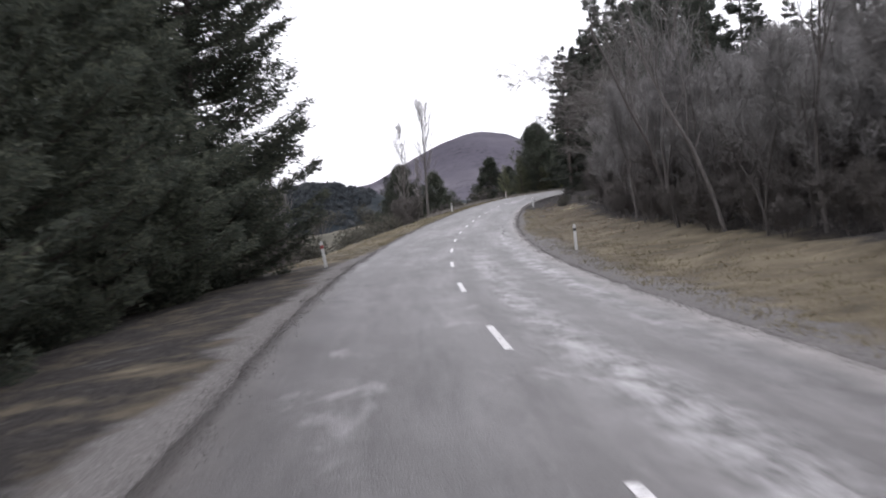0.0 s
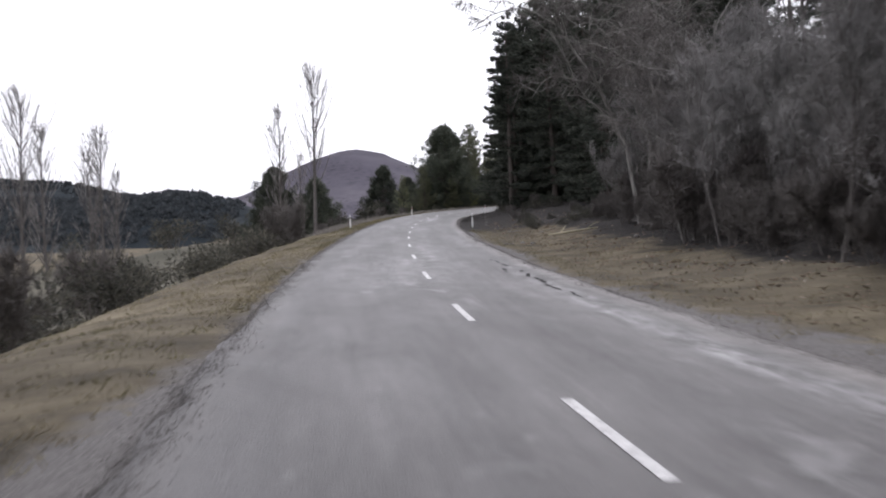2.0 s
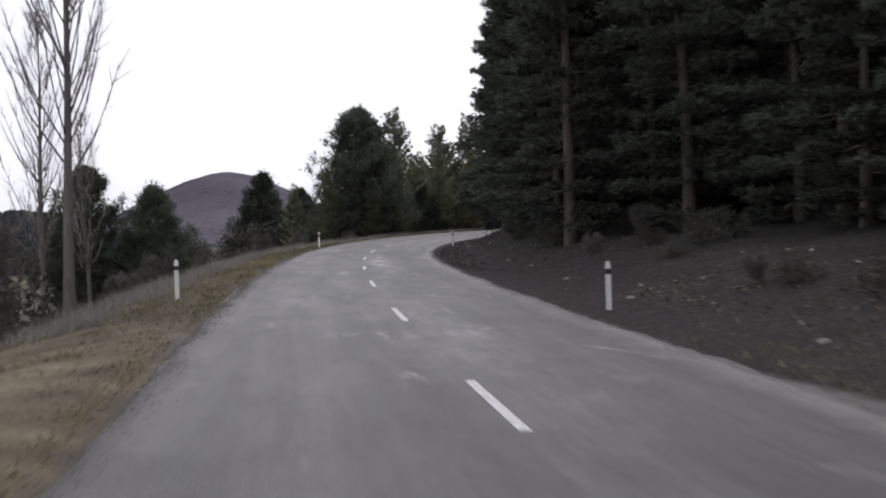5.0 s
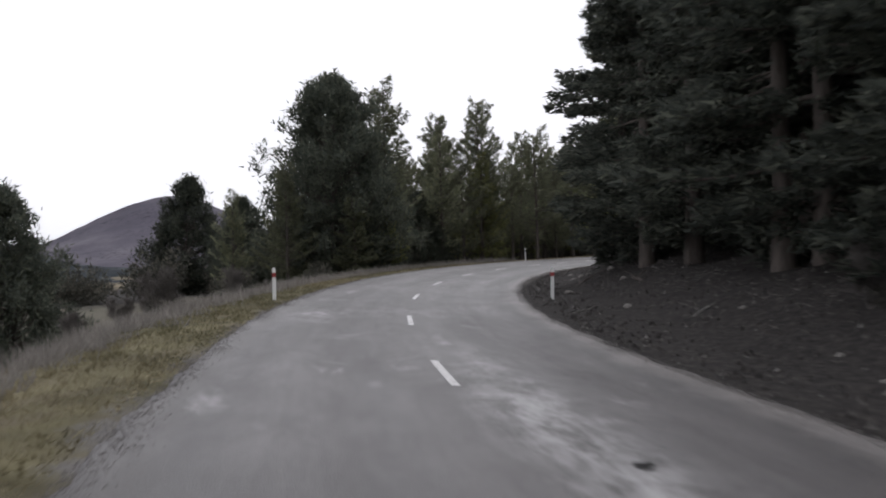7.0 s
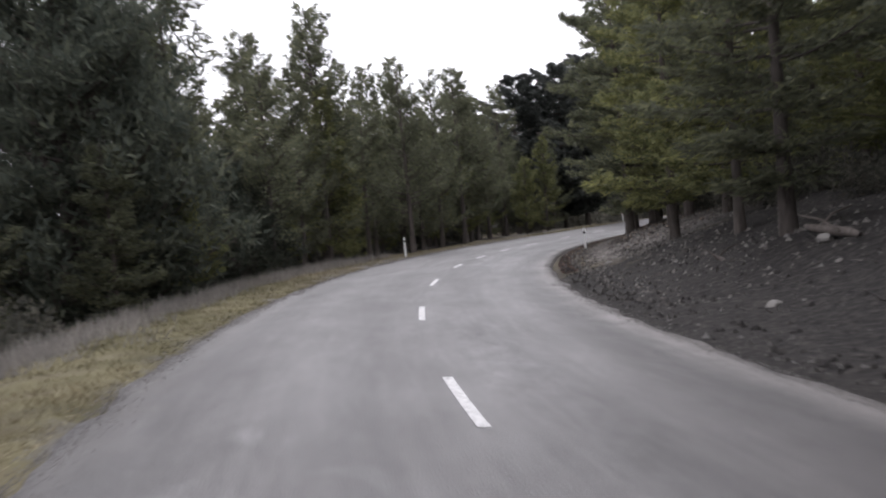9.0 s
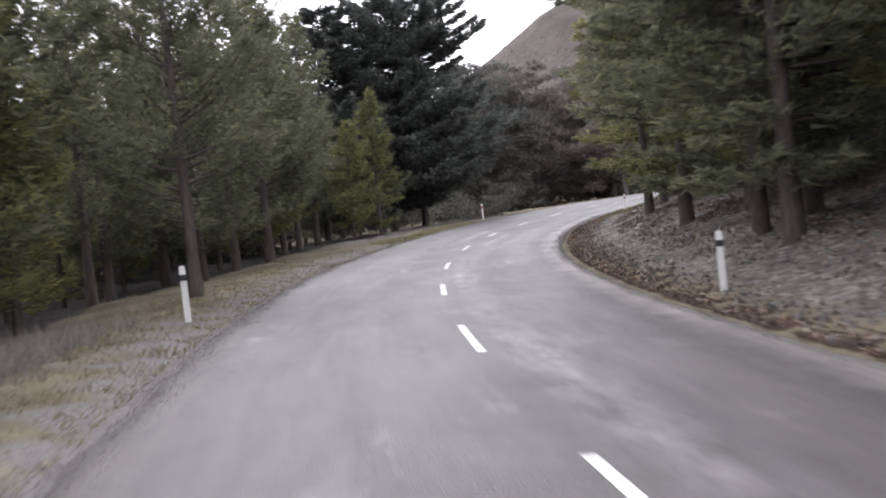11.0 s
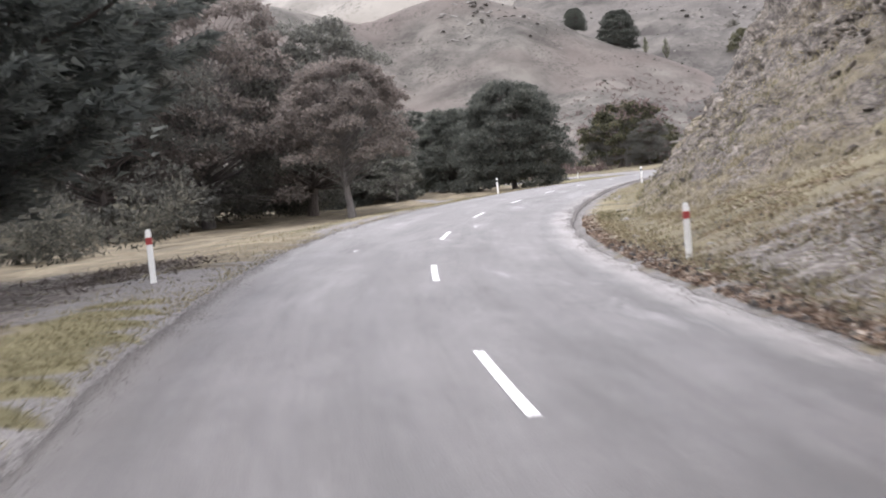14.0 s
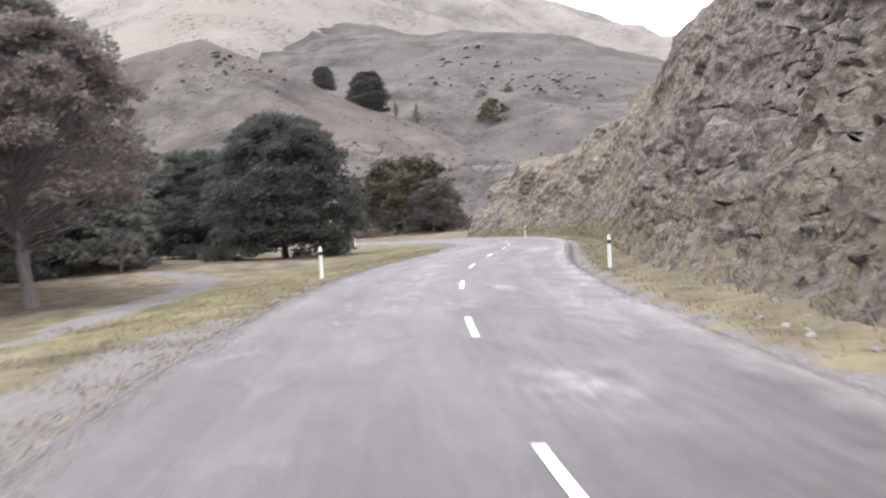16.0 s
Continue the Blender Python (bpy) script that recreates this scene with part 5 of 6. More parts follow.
def cliff():
    """A steep broken rock face along the inside of the bend: blocky ledges, clefts and turfed shoulders."""
    s = np.arange(256, 396, 0.32)
    t = np.linspace(0, 1, 124)
    S, Tt = np.meshgrid(s, t, indexing="ij")
    arc = np.r_[0, np.cumsum(np.hypot(np.diff(CLIFF_D), np.diff(CLIFF_Z)))]
    D = np.interp(Tt * arc[-1], arc, CLIFF_D)
    Z = np.interp(Tt * arc[-1], arc, CLIFF_Z)
    rise = cliff_rise(S)
    D = CLIFF_D[0] + (D - CLIFF_D[0]) * cliff_steep(S)
    Z = np.where(Z > 0, Z * rise, Z)
    D = D + np.interp(S, (256, 272, 396), (0.6, 0.0, 0.3)) + 0.9 * smooth(Tt, 0.08, 0.4) * ripple(S, Tt * 14, 9, 6)
    ragged = smooth(Tt, 0.0, 0.08) * np.interp(S, (256, 268, 284, 312, 326), (0.25, 0.5, 1.0, 1.0, 0.4))
    block = np.floor(3.2 * ripple(S + 0.6 * Z, Z * 1.1, 4.2, 7)) / 3.2
    chip = np.abs(ripple(S * 1.0 + Z, Z * 1.2 - S * 0.4, 1.7, 8))
    pit = np.abs(ripple(S - 0.7 * Z, Z * 1.3, 0.95, 2))
    D = D - ragged * (0.42 * block + 0.36 * chip + 0.30 * pit + 0.16 * ripple(S, Z, 0.55, 9))
    Z = Z + ragged * (0.35 * np.floor(2.5 * ripple(S - Z, Z, 3.0, 10)) / 2.5 + 0.14 * ripple(S, Z, 0.9, 3))
    i = np.interp(S, ALONG, np.arange(len(ALONG)))
    k = np.arange(len(ALONG))
    edge = np.interp(i, k, CENTRE[:, 2]) - HALF * np.interp(S, ALONG, BANK)
    x, y = at(S.ravel(), D.ravel())
    me = flat_mesh("rock_cutting", np.stack([x, y, (edge + Z).ravel()], 1), grid_faces(len(s), len(t)), ROCK, True)
    weights(me, turf=(1.15 - 0.8 * smooth(S, 264, 286) + 0.5 * smooth(S, 318, 335) + 0.35 * smooth(Tt, 0.7, 0.95) + 0.6 * (1 - smooth(Tt, 0.02, 0.14))).ravel())
    rng = np.random.RandomState(51)
    spots = np.flatnonzero(((S < 292) | (Tt < 0.12)) .ravel())
    pick = rng.choice(spots, 9000)
    p = np.stack([x, y, (edge + Z).ravel()], 1)[pick]
    p = np.repeat(p, 9, 0) + rng.normal(0, 0.13, (len(p) * 9, 3)) * np.array([1, 1, 0.4])
    v, f = blades(rng, p, unit(rng.normal(0, 0.5, (len(p), 3)) + np.array([0, 0, 0.8])), rng.uniform(0.08, 0.24, len(p)), rng.uniform(0.012, 0.03, len(p)))
    tagged(new("slope_grass", flat_mesh("slope_grass", v, f, GRASS)), "dry yellow grass tufts on the rock cutting", "grass", kind="stuff")
    return tagged(new("rock_cutting", me), "steep broken tan and grey rock face with dry turf", "rock face", kind="structure")


cliff()


def boulder(seed, size):
    rng = np.random.RandomState(seed)
    bm = bmesh.new()
    bmesh.ops.create_icosphere(bm, subdivisions=2, radius=1.0)
    cuts = unit(rng.normal(0, 1, (9, 3)))
    far = rng.uniform(0.55, 0.85, 9)
    for v in bm.verts:
        p = np.array(v.co)
        for c, f in zip(cuts, far):
            over = p @ c - f
            if over > 0:
                p = p - c * over
        v.co = Vector(p * size * np.array([1.3, 1.0, 0.75]))
    me = bpy.data.meshes.new("stone")
    bm.to_mesh(me)
    bm.free()
    me.materials.append(STONE)
    return me


# stones and litter lying on the banks
rs = np.random.RandomState(11)
STONES = [boulder(300 + k, 1.0) for k in range(5)]


def ledges():
    """Angular blocks standing out of the rock face, joined."""
    rng = np.random.RandomState(31)
    shapes = []
    for me in STONES:
        v = np.empty(len(me.vertices) * 3)
        me.vertices.foreach_get("co", v)
        shapes.append((v.reshape(-1, 3), np.array([p.vertices[:] for p in me.polygons])))
    pieces = []
    for k in range(2200):
        s, u = 262 + 60 * rng.beta(1.6, 1.6), rng.uniform(0.03, 0.85)
        arc = np.r_[0, np.cumsum(np.hypot(np.diff(CLIFF_D), np.diff(CLIFF_Z)))]
        d, z = np.interp(u * arc[-1], arc, CLIFF_D), np.interp(u * arc[-1], arc, CLIFF_Z) * cliff_rise(s)
        x, y = at(s, CLIFF_D[0] + (d - CLIFF_D[0]) * cliff_steep(s) + 0.2)
        edge = np.interp(s, ALONG, CENTRE[:, 2]) - HALF * np.interp(s, ALONG, BANK)
        v, f = shapes[k % 5]
        a, b = rng.uniform(0, 6.28), rng.uniform(-0.5, 0.5)
        turn = np.array(Euler((0.6 + b, 0.4 + b, a)).to_matrix())
        size = rng.uniform(0.09, 0.26) * rng.uniform(0.5, 1.0)
        pieces.append((v * np.array([1.2, 0.9, 0.8]) * size @ turn.T + np.array([float(x), float(y), float(edge + z)]), f))
    v, f = joined(pieces)
    me = flat_mesh("rock_ledges", v, f, ROCK)
    weights(me, turf=np.zeros(len(v)))
    tagged(new("rock_ledges", me), "angular blocks standing out of the rock face", "rock", kind="stuff")


ledges()
for k in range(90):
    if k < 52:
        s, d = rs.uniform(128, 262), 4.6 + abs(rs.normal(0, 2.2))
        size = rs.uniform(0.05, 0.15)
    elif k < 72:
        s, d = rs.uniform(262, 305), 4.3 + abs(rs.normal(0, 0.4))
        size = rs.uniform(0.04, 0.11)
    else:
        s, d = rs.uniform(62, 130), 4.6 + abs(rs.normal(0, 2.5))
        size = rs.uniform(0.05, 0.13)
    x, y = (float(q) for q in at(s, d))
    ob = new("stone", STONES[k % 5])
    ob.matrix_basis = Matrix.LocRotScale((x, y, float(ground_height([x], [y])[0]) + size * 0.15), Euler((0, 0, rs.uniform(0, 6))), (size, size, size))
    tagged(ob, "small pale angular stone on the bank", "stone", "loose stones on the bank")


def stuff_blades(name, label, category, n, place, length, width, upright, material, seed):
    rng = np.random.RandomState(seed)
    s, d = place(rng, n)
    x, y = at(s, d)
    z = ground_height(x, y)
    p = np.stack([x, y, z - 0.02], 1)
    way = unit(rng.normal(0, 1, (n, 3)) * np.array([1, 1, 0.3]) * (1 - upright) + np.array([0, 0, upright]))
    ln = rng.uniform(0.5, 1.3, n) * length
    v, f = blades(rng, p, way, ln, width * rng.uniform(0.6, 1.4, n))
    return tagged(new(name, flat_mesh(name, v, f, material)), label, category, kind="stuff")


def verge(rng, n):
    clump = rng.uniform(-25, 345, n // 9 + 1)
    side = np.where(rng.rand(n // 9 + 1) < 0.55, -1, 1)
    off = 3.75 + np.abs(rng.normal(0, 2.2, n // 9 + 1))
    side = np.where((clump < 28) & (off < 8), 1, side)
    clump = np.where((clump > 222) & (clump < 284) & (rng.rand(len(clump)) < 0.7), clump - 120, clump)
    side = np.where((clump > 95) & (clump < 262), -1, side)
    s = np.repeat(clump, 9)[:n] + rng.normal(0, 0.12, n)
    d = np.repeat(side * off, 9)[:n] + rng.normal(0, 0.12, n)
    return s, d


def litter_bank(rng, n):
    s = 186 + 90 * rng.beta(2.2, 1.7, n)
    near = rng.rand(n) < 0.28
    return s, np.where(near, 3.55 + np.abs(rng.normal(0, 0.5, n)), 4.0 + np.abs(rng.normal(0, 3.2, n)) * np.interp(s, (262, 282), (1, 0.4)))


def weed_strip(rng, n):
    clump = rng.uniform(100, 205, n // 26 + 1)
    off = -6.3 + rng.normal(0, 0.55, n // 26 + 1) - 0.4 * ripple(clump, clump * 0, 11, 3)
    return np.repeat(clump, 26)[:n] + rng.normal(0, 0.22, n), np.repeat(off, 26)[:n] + rng.normal(0, 0.2, n)


def wood_floor(rng, n):
    s = rng.uniform(90, 235, n)
    return s, 4.6 + np.abs(rng.normal(0, 3.0, n))


stuff_blades("grass", "dry tan and yellow-green grass tufts on the verges", "grass", 150000, verge, 0.11, 0.014, 0.55, GRASS, 21)
stuff_blades("fallen_leaves", "dry fallen leaves strewn on the bank", "leaf litter", 100000, litter_bank, 0.085, 0.055, 0.15, LITTER, 22)
stuff_blades("verge_litter", "dead leaves and twigs on the rough verge", "leaf litter", 9000, lambda rng, n: (rng.uniform(30, 104, n), 4.6 + np.abs(rng.normal(0, 2.6, n))), 0.12, 0.05, 0.15, LITTER, 28)
stuff_blades("brush_heap", "dark dead brush heaped on the gravel", "leaf litter", 3000, lambda rng, n: (261 + rng.normal(0, 1.6, n), -6.2 + rng.normal(0, 0.8, n)), 0.22, 0.03, 0.2, BARK, 37)
stuff_blades("rim_litter", "reddish brown needles along the inside road edge", "leaf litter", 16000, lambda rng, n: (rng.uniform(184, 222, n), 3.5 + np.abs(rng.normal(0, 0.3, n))), 0.07, 0.03, 0.15, RUSTY, 38)
stuff_blades("fallen_twigs", "dead twigs and needles strewn on the bank", "leaf litter", 12000, wood_floor, 0.20, 0.022, 0.12, TWIG, 23)


stuff_blades("dry_weeds", "tall pale grey dead weeds along the edge of the slope", "weeds", 20000, weed_strip, 0.42, 0.022, 0.66, WEED, 24)


def road_edge(rng, n):
    s = rng.uniform(-20, 330, n)
    side = np.where(rng.rand(n) < 0.6, -1, 1)
    return s, side * (3.22 + rng.normal(0, 0.13, n) + 0.12 * ripple(s, s * 0, 3, 4))


def edge_chips(n, seed, place, lo, hi, name, label, material):
    """Loose chips or clods scattered over the ground, joined."""
    rng = np.random.RandomState(seed)
    s, d = place(rng, n)
    x, y = at(s, d)
    z = np.where(np.abs(d) < HALF + 0.05, np.interp(s, ALONG, CENTRE[:, 2]) - d * np.interp(s, ALONG, BANK), ground_height(x, y))
    c = np.stack([x, y, z], 1)
    r = rng.uniform(lo, hi, n)[:, None]
    a = rng.uniform(0, 6.28, n)
    v = np.stack([c + r * np.stack([np.cos(a + q), np.sin(a + q), -0.2 + 0 * a], 1) for q in (0, 2.1, 4.2)] + [c + r * np.array([0.1, 0, 0.9])], 1).reshape(-1, 3)
    f = (np.arange(n)[:, None, None] * 4 + np.array([[0, 1, 3], [1, 2, 3], [2, 0, 3]])[None]).reshape(-1, 3)
    tagged(new(name, flat_mesh(name, v, f, material)), label, "gravel", kind="stuff")


edge_chips(120000, 26, road_edge, 0.006, 0.015, "loose_chips", "loose stone chips along the road edges", CHIP)
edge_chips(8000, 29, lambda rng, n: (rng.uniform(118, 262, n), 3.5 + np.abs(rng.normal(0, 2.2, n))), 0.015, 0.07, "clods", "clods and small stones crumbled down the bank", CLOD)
stuff_blades("green_strip", "strip of short green grass in the gravel", "grass", 9000, lambda rng, n: (rng.uniform(234, 255, n), rng.normal(-4.3, 0.3, n)), 0.08, 0.016, 0.45, GRASS, 33)
stuff_blades("bank_grass", "dry yellow grass on the foot of the cutting", "grass", 36000, lambda rng, n: (rng.uniform(244, 276, n), 4.0 + np.abs(rng.normal(0, 3.2, n))), 0.15, 0.018, 0.5, GRASS, 30)
stuff_blades("edge_grass", "short dry grass creeping over the road edges", "grass", 30000, lambda rng, n: (rng.uniform(40, 330, n), -3.45 - np.abs(rng.normal(0, 0.28, n))), 0.07, 0.013, 0.4, GRASS, 27)


def pale_flecks(rng, n):
    return 168 + 62 * rng.beta(1.4, 1.6, n), 3.9 + np.abs(rng.normal(0, 2.6, n))


edge_chips(2600, 61, pale_flecks, 0.02, 0.085, "bark_flecks", "pale flecks of bark and stone strewn on the bank", STONE)


def fallen_log(s, d, length, rad, turn, material, label):
    """A fallen trunk with a broken end and two branch stubs."""
    x, y = (float(q) for q in at(s, d))
    u = np.linspace(-0.5, 0.5, 6)
    p = np.stack([u * length, 0.06 * length * np.sin(u * 4), 0 * u + rad * 0.8], 1)
    pieces = [tube(p, rad * np.array([0.55, 1.0, 1.05, 0.95, 0.85, 0.4]), 8)]
    for q, a in ((-0.2, 0.9), (0.25, -1.1)):
        b = np.array([q * length, 0, rad])
        pieces.append(tube(np.array([b, b + np.array([0.12, 0.10 * a, 0.08]) * length, b + np.array([0.2, 0.25 * a, 0.12]) * length]), [rad * 0.4, rad * 0.3, rad * 0.12], 5))
    v, f = joined(pieces)
    ob = new("fallen_branch", flat_mesh("fallen_branch", v, f, material, True))
    ends = [(x + math.cos(turn) * length * k, y + math.sin(turn) * length * k) for k in (-0.5, 0.5)]
    za, zb = ground_height([e[0] for e in ends], [e[1] for e in ends])
    ob.matrix_basis = Matrix.LocRotScale((x, y, float(za + zb) / 2), Euler((0, -math.atan2(float(zb - za), length), turn)), None)
    tagged(ob, label, "branch", "fallen branches on the bank")


for s, d, ln, r, turn, mat, label in ((76.6, 7.8, 2.8, 0.05, 0.15, STRIPPED, "pale yellowish stripped log lying on the grass"), (82, 9.4, 1.4, 0.035, 0.5, TWIG, "dead grey fallen branch on the bank"), (92, 8.6, 1.1, 0.03, -0.3, TWIG, "dead grey fallen branch on the bank"),
                                      (160, 6.8, 1.6, 0.06, 0.9, BARK, "dark fallen branch on the bank"), (166, 7.6, 2.6, 0.09, 1.0, BARK, "dark fallen branch on the bank"), (170, 7.0, 2.4, 0.08, 1.1, BARK, "dark fallen branch on the bank"), (138, 5.6, 0.6, 0.025, 0.4, PALE, "pale bleached fallen branch on the bank"),
                                      (187, 7.4, 1.6, 0.035, 0.8, BARK, "dark fallen branch on the bank"), (143.7, 4.15, 0.8, 0.016, 0.5, PALE, "pale forked dead branch at the foot of the bank"), (148, 6.2, 1.9, 0.05, 1.2, BARK, "dark fallen branch on the bank"), (156, 5.4, 1.5, 0.045, 0.7, BARK, "dark fallen branch on the bank"), (174, 6.0, 1.7, 0.05, 0.9, BARK, "dark fallen branch on the bank"), (193, 5.6, 1.3, 0.04, 0.3, BARK, "dark fallen branch on the bank"),
                                      (200, 7.8, 1.6, 0.035, 0.7, BARK, "dark fallen branch on the bank"), (222, 6.0, 1.4, 0.045, 0.4, BARK, "dark fallen branch on the bank"), (70.2, 4.2, 0.5, 0.03, 0.2, PALE, "pale bleached fallen branch on the grass"), (212, 7.2, 1.5, 0.035, 0.6, BARK, "dark fallen branch on the bank"), (86, 5.8, 0.7, 0.03, 0.2, PALE, "pale bleached fallen branch on the grass")):
    fallen_log(s, d, ln, r, turn, mat, label)


# ---- hills and distance ----
def ridge_hill(name, label, xs, ys, ridges, base, material, rough, blunt=28.0):
    """A hill range: each ridge falls away to both sides, with gullies and knolls."""
    X, Y = np.meshgrid(xs, ys, indexing="ij")
    top = np.full(X.shape, -1e9)
    for (ax, ay, az), (bx, by, bz), fall in ridges:
        vx, vy = bx - ax, by - ay
        u = np.clip(((X - ax) * vx + (Y - ay) * vy) / (vx * vx + vy * vy), 0, 1)
        far = np.hypot(X - ax - u * vx, Y - ay - u * vy)
        soft = np.sqrt(far ** 2 + blunt ** 2) - blunt
        top = np.maximum(top, az + (bz - az) * u - fall * soft)
    z = top + rough * (0.55 * ripple(X, Y, 130, 1) + 0.3 * ripple(X, Y, 45, 2) + 0.15 * ripple(X, Y, 18, 3))
    z = np.maximum(z, base - 6 + 0 * z)
    faces = grid_faces(len(xs), len(ys))[:, ::-1]
    faces = faces[z.ravel()[faces].max(1) > base - 5.5]
    used, faces = np.unique(faces, return_inverse=True)
    me = flat_mesh(name, np.stack([X, Y, z], -1).reshape(-1, 3)[used], faces.reshape(-1, 4), material, True)
    return tagged(new(name, me), label, "hill", kind="structure")


ridge_hill("hill_dry", "bare dry tan hillside spur with rocky knolls", np.arange(130, 1000, 7.0), np.arange(230, 1060, 7.0),
           [((432, 655, 100), (528, 636, 90), 0.70), ((528, 636, 90), (556, 598, 102), 0.75), ((556, 598, 102), (572, 572, 92), 0.72), ((572, 572, 92), (597, 528, 66), 0.5), ((597, 528, 66), (616, 482, 42), 0.30), ((616, 482, 42), (690, 440, 8), 0.25)], 0, SPUR, 3.0, 10.0)
ridge_hill("hill_scrub", "brownish scrubby hillside behind the spur", np.arange(250, 1500, 10.0), np.arange(-60, 1300, 10.0),
           [((980, 760, 190), (932, 570, 150), 0.32), ((932, 570, 150), (946, 500, 124), 0.30), ((946, 500, 124), (905, 400, 110), 0.3)], 0, SCRUBHILL, 8.0)
ridge_hill("hill_high", "high bare dry hill on the skyline", np.arange(100, 2500, 18.0), np.arange(-300, 2200, 18.0),
           [((1075, 1150, 330), (1212, 918, 350), 1.0), ((1212, 918, 350), (1318, 677, 256), 0.5), ((1318, 677, 256), (1347, 571, 192), 0.45), ((1347, 571, 192), (1262, 500, 188), 0.4), ((1262, 500, 188), (1270, 300, 260), 0.4)], 0, HAZY_DRYHILL, 12.0)
ridge_hill("hill_wooded", "dark wooded hill across the valley", np.arange(-330, 60, 6.0), np.arange(560, 900, 6.0),
           [((-128, 712, 14), (-100, 716, 17), 0.42), ((-100, 716, 17), (-85, 720, 12), 0.5), ((-150, 740, 16), (-250, 760, 24), 0.3)], -12, WOODED, 2.2)
ridge_hill("hill_far", "grey-green wooded hills beyond the valley", np.arange(-900, 200, 14.0), np.arange(800, 1500, 14.0),
           [((-250, 918, 36), (-190, 923, 20), 0.22), ((-250, 918, 36), (-420, 960, 60), 0.22), ((-420, 960, 60), (-800, 1000, 90), 0.2), ((-190, 1000, 20), (-60, 1100, 2), 0.2)], -14, WOODED, 5.0)


def canopy(name, label, x0, x1, y0, y1, low, n, big, seed):
    """The tree tops of a distant wood over a hill, joined."""
    rng = np.random.RandomState(seed)
    deps = bpy.context.evaluated_depsgraph_get()
    bp, ws, ls = [], [], []
    while len(bp) < n:
        x, y = rng.uniform(x0, x1), rng.uniform(y0, y1)
        hit, place, *_ = scene.ray_cast(deps, Vector((x, y, 900)), Vector((0, 0, -1)))
        r = big * rng.uniform(0.5, 1.0)
        q = unit(rng.normal(0, 1, (22, 3)) + np.array([0, 0, 0.7])) if hit and place.z > low else np.zeros((1, 3))
        bp.append(np.array(place)[None] + q * r * np.array([0.6, 0.6, 0.9]) - np.array([0, 0, 0.75 * r]))
        ws.append(unit(q + rng.normal(0, 0.3, q.shape)))
        ls.append(rng.uniform(0.4, 0.8, len(q)) * r * (len(q) > 1))
    ls = np.concatenate(ls)
    v, f = blades(rng, np.concatenate(bp), np.concatenate(ws), ls, ls * 0.9)
    tagged(new(name, flat_mesh(name, v, f, FARWOOD)), label, "woods", kind="stuff")


canopy("hill_wood", "dark tree tops of the wood on the hill across the valley", -230, -60, 640, 740, -9, 1800, 4.0, 71)
canopy("far_wood", "grey-green tree tops on the hills beyond the valley", -480, -130, 860, 960, -6, 1600, 5.0, 72)


def mountain():
    """The far rounded mountain, with long side slopes."""
    xs, ys = np.arange(-1500, 1500, 18.0), np.arange(1750, 3300, 22.0)
    X, Y = np.meshgrid(xs, ys, indexing="ij")
    line = np.interp(X - 14, (-1500, -700, -480, -345, -240, -155, -83, -36, 0, 48, 107, 179, 300, 480, 800, 1500), (45, 40, 25, 34, 42, 82, 113, 126, 130, 122, 96, 58, 30, 20, 30, 40))
    z = (line + 14) * np.exp(-((Y - 2550) / 420.0) ** 2) - 14 + 3.0 * ripple(X, Y, 260, 4) + 1.8 * ripple(X, Y, 90, 5) + 0.9 * ripple(X, Y, 40, 6)
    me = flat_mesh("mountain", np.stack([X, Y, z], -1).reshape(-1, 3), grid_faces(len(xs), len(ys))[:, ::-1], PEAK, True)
    tagged(new("mountain", me), "far rounded purple-grey mountain", "mountain", kind="structure")


mountain()
# trees on the spur
for key, x, y, size in (("round", 600, 530, 1.6), ("round", 587, 547, 0.95), ("wood1", 606, 518, 0.7), ("wood2", 610, 509, 0.85), ("olive0", 640, 480, 2.2), ("scrub0", 710, 496, 3.0), ("scrub1", 690, 505, 3.0)):
    hit, place, *_ = scene.ray_cast(bpy.context.evaluated_depsgraph_get(), Vector((x, y, 900)), Vector((0, 0, -1)))
    ob = plant(key, x, y, size, x, tall=1.05)
    ob.location.z = place.z - 0.5
    tagged(ob, "distant dark tree standing on the dry spur")


def hill_scrub(n, seed):
    """Low dark bushes and outcrops dotted over the dry slopes, joined."""
    rng = np.random.RandomState(seed)
    deps = bpy.context.evaluated_depsgraph_get()
    bp, ws, ls = [], [], []
    for _ in range(n):
        x, y = rng.uniform(330, 800), rng.uniform(400, 720)
        hit, place, *_ = scene.ray_cast(deps, Vector((x, y, 900)), Vector((0, 0, -1)))
        if not hit or place.z < 8:
            continue
        k, r = 10, 0.35 + 1.0 * rng.uniform(0, 1) ** 3
        q = unit(rng.normal(0, 1, (k, 3)) + np.array([0, 0, 0.6]))
        bp.append(np.array(place)[None] + q * r * 0.35)
        ws.append(q)
        ls.append(rng.uniform(0.5, 1.0, k) * r)
    ls = np.concatenate(ls)
    v, f = blades(rng, np.concatenate(bp), np.concatenate(ws), ls, ls * 0.8)
    tagged(new("hill_bushes", flat_mesh("hill_bushes", v, f, SCRUB)), "low dark bushes dotted over the dry hill", "shrub", kind="stuff")


hill_scrub(900, 41)


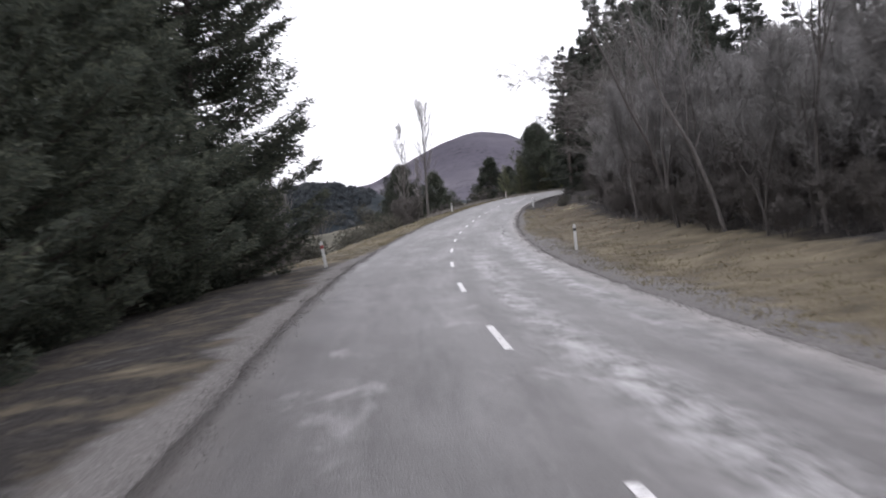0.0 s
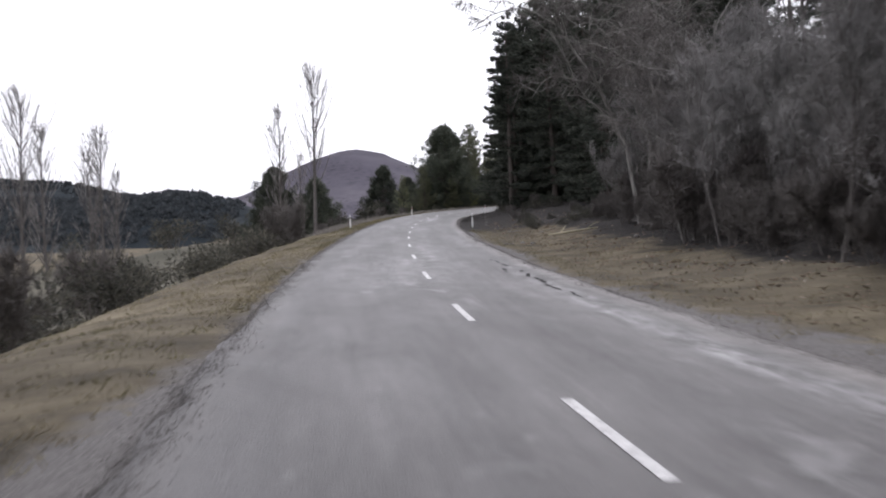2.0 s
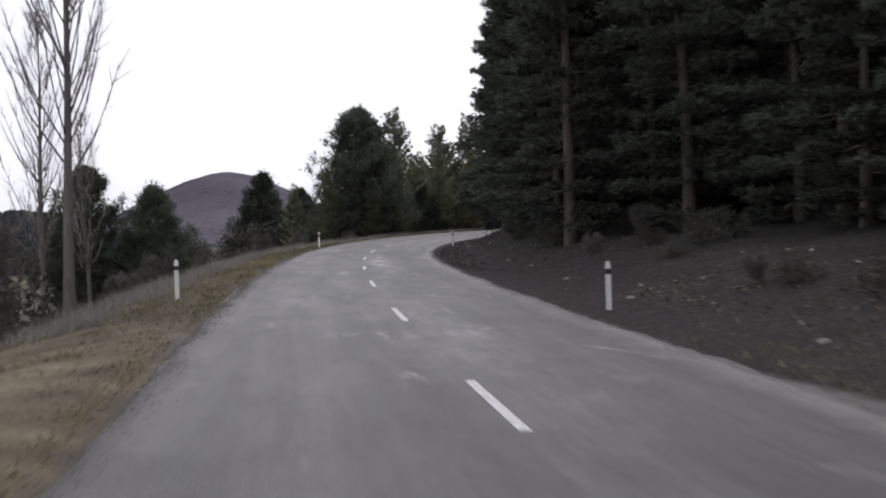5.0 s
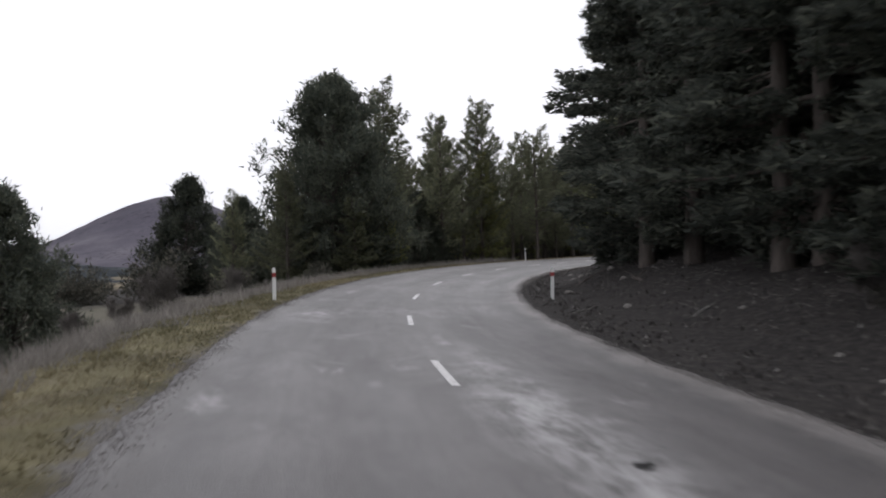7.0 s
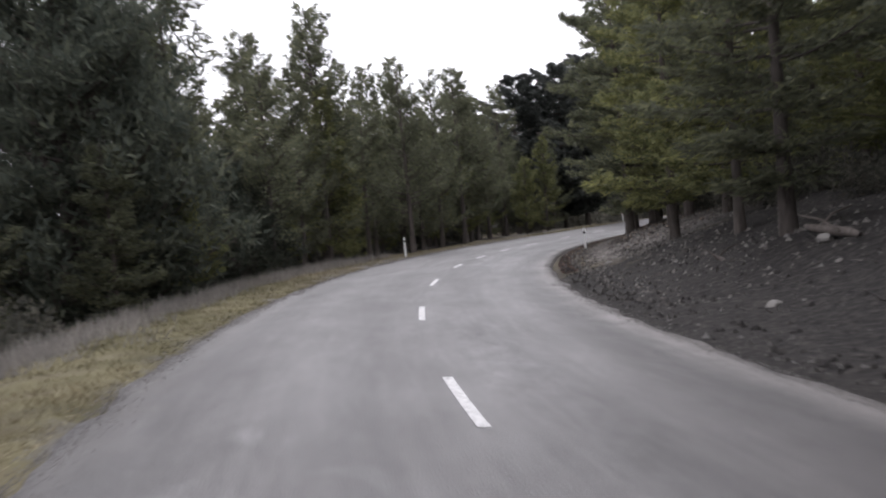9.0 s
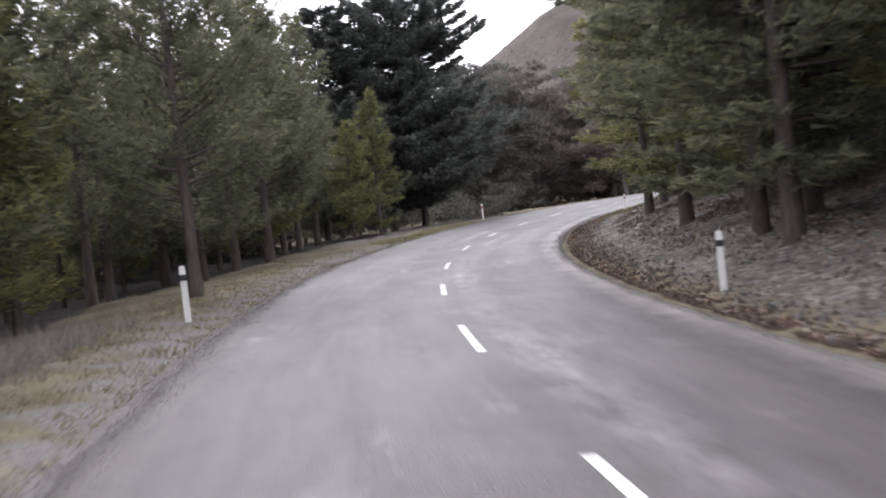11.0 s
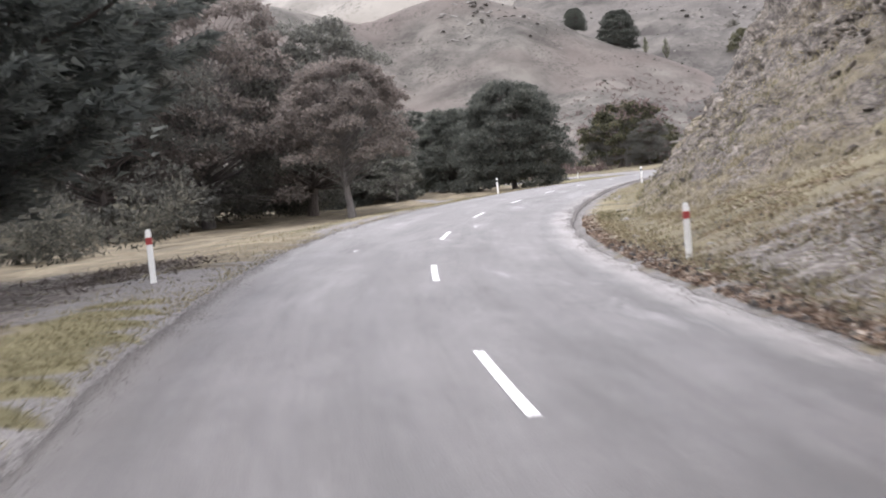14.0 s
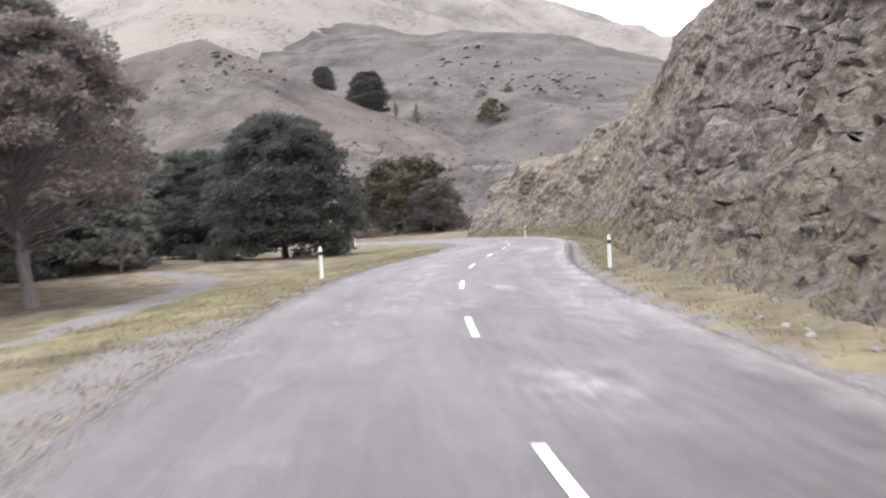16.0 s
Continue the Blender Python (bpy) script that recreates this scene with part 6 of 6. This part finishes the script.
def outcrops(seed):
    """Grey rock outcrops breaking through the turf of the spur and the hill behind it, joined."""
    rng = np.random.RandomState(seed)
    deps = bpy.context.evaluated_depsgraph_get()
    shapes = []
    for me in STONES:
        v = np.empty(len(me.vertices) * 3)
        me.vertices.foreach_get("co", v)
        shapes.append((v.reshape(-1, 3), np.array([p.vertices[:] for p in me.polygons])))
    pieces = []
    for x0, y0, ax, ay, n, big in ((541, 577, 13, 8, 46, 2.0), (550, 560, 12, 8, 30, 1.5), (560, 545, 10, 8, 12, 1.2), (728, 495, 10, 22, 60, 2.4), (724, 470, 12, 14, 40, 2.0), (800, 545, 30, 30, 50, 2.8), (640, 520, 40, 40, 30, 1.4)):
        for k in range(n):
            x, y = x0 + rng.normal(0, ax), y0 + rng.normal(0, ay)
            hit, place, *_ = scene.ray_cast(deps, Vector((x, y, 900)), Vector((0, 0, -1)))
            if hit:
                v, f = shapes[k % 5]
                turn = np.array(Euler((0.4, 0.3, rng.uniform(0, 6.28))).to_matrix())
                pieces.append((v * np.array([1.5, 1.0, 0.55]) * big * rng.uniform(0.35, 1.0) @ turn.T + np.array(place) - np.array([0, 0, 0.25 * big]), f))
    v, f = joined(pieces)
    tagged(new("rock_outcrops", flat_mesh("rock_outcrops", v, f, OUTCROP)), "grey rock outcrops on the dry hillsides", "rock", kind="stuff")


outcrops(47)


def bend_scrub(n, seed):
    """Low rusty brown growth at the foot of the hills behind the bend, joined."""
    rng = np.random.RandomState(seed)
    x, y = 225 + 335 * rng.uniform(0, 1, n) ** 1.9, rng.uniform(290, 500, n)
    s, d, near = road_coords(x, y)
    keep = np.abs(d) > 9
    x, y = x[keep], y[keep]
    deps = bpy.context.evaluated_depsgraph_get()
    bp, ws, ls = [], [], []
    for px, py in zip(x, y):
        hit, place, *_ = scene.ray_cast(deps, Vector((px, py, 900)), Vector((0, 0, -1)))
        r = rng.uniform(0.4, 1.5)
        q = unit(rng.normal(0, 1, (30, 3)) * np.array([1.3, 1.3, 0.7]) + np.array([0, 0, 0.5]))
        bp.append(np.array(place)[None] + q * r * 0.6)
        ws.append(unit(q + rng.normal(0, 0.4, (30, 3))))
        ls.append(rng.uniform(0.3, 0.7, 30) * r)
    ls = np.concatenate(ls)
    v, f = blades(rng, np.concatenate(bp), np.concatenate(ws), ls, ls * 0.45)
    tagged(new("brown_scrub", flat_mesh("brown_scrub", v, f, HEATH)), "low rusty brown scrub at the foot of the hill", "shrub", kind="stuff")


bend_scrub(6500, 43)
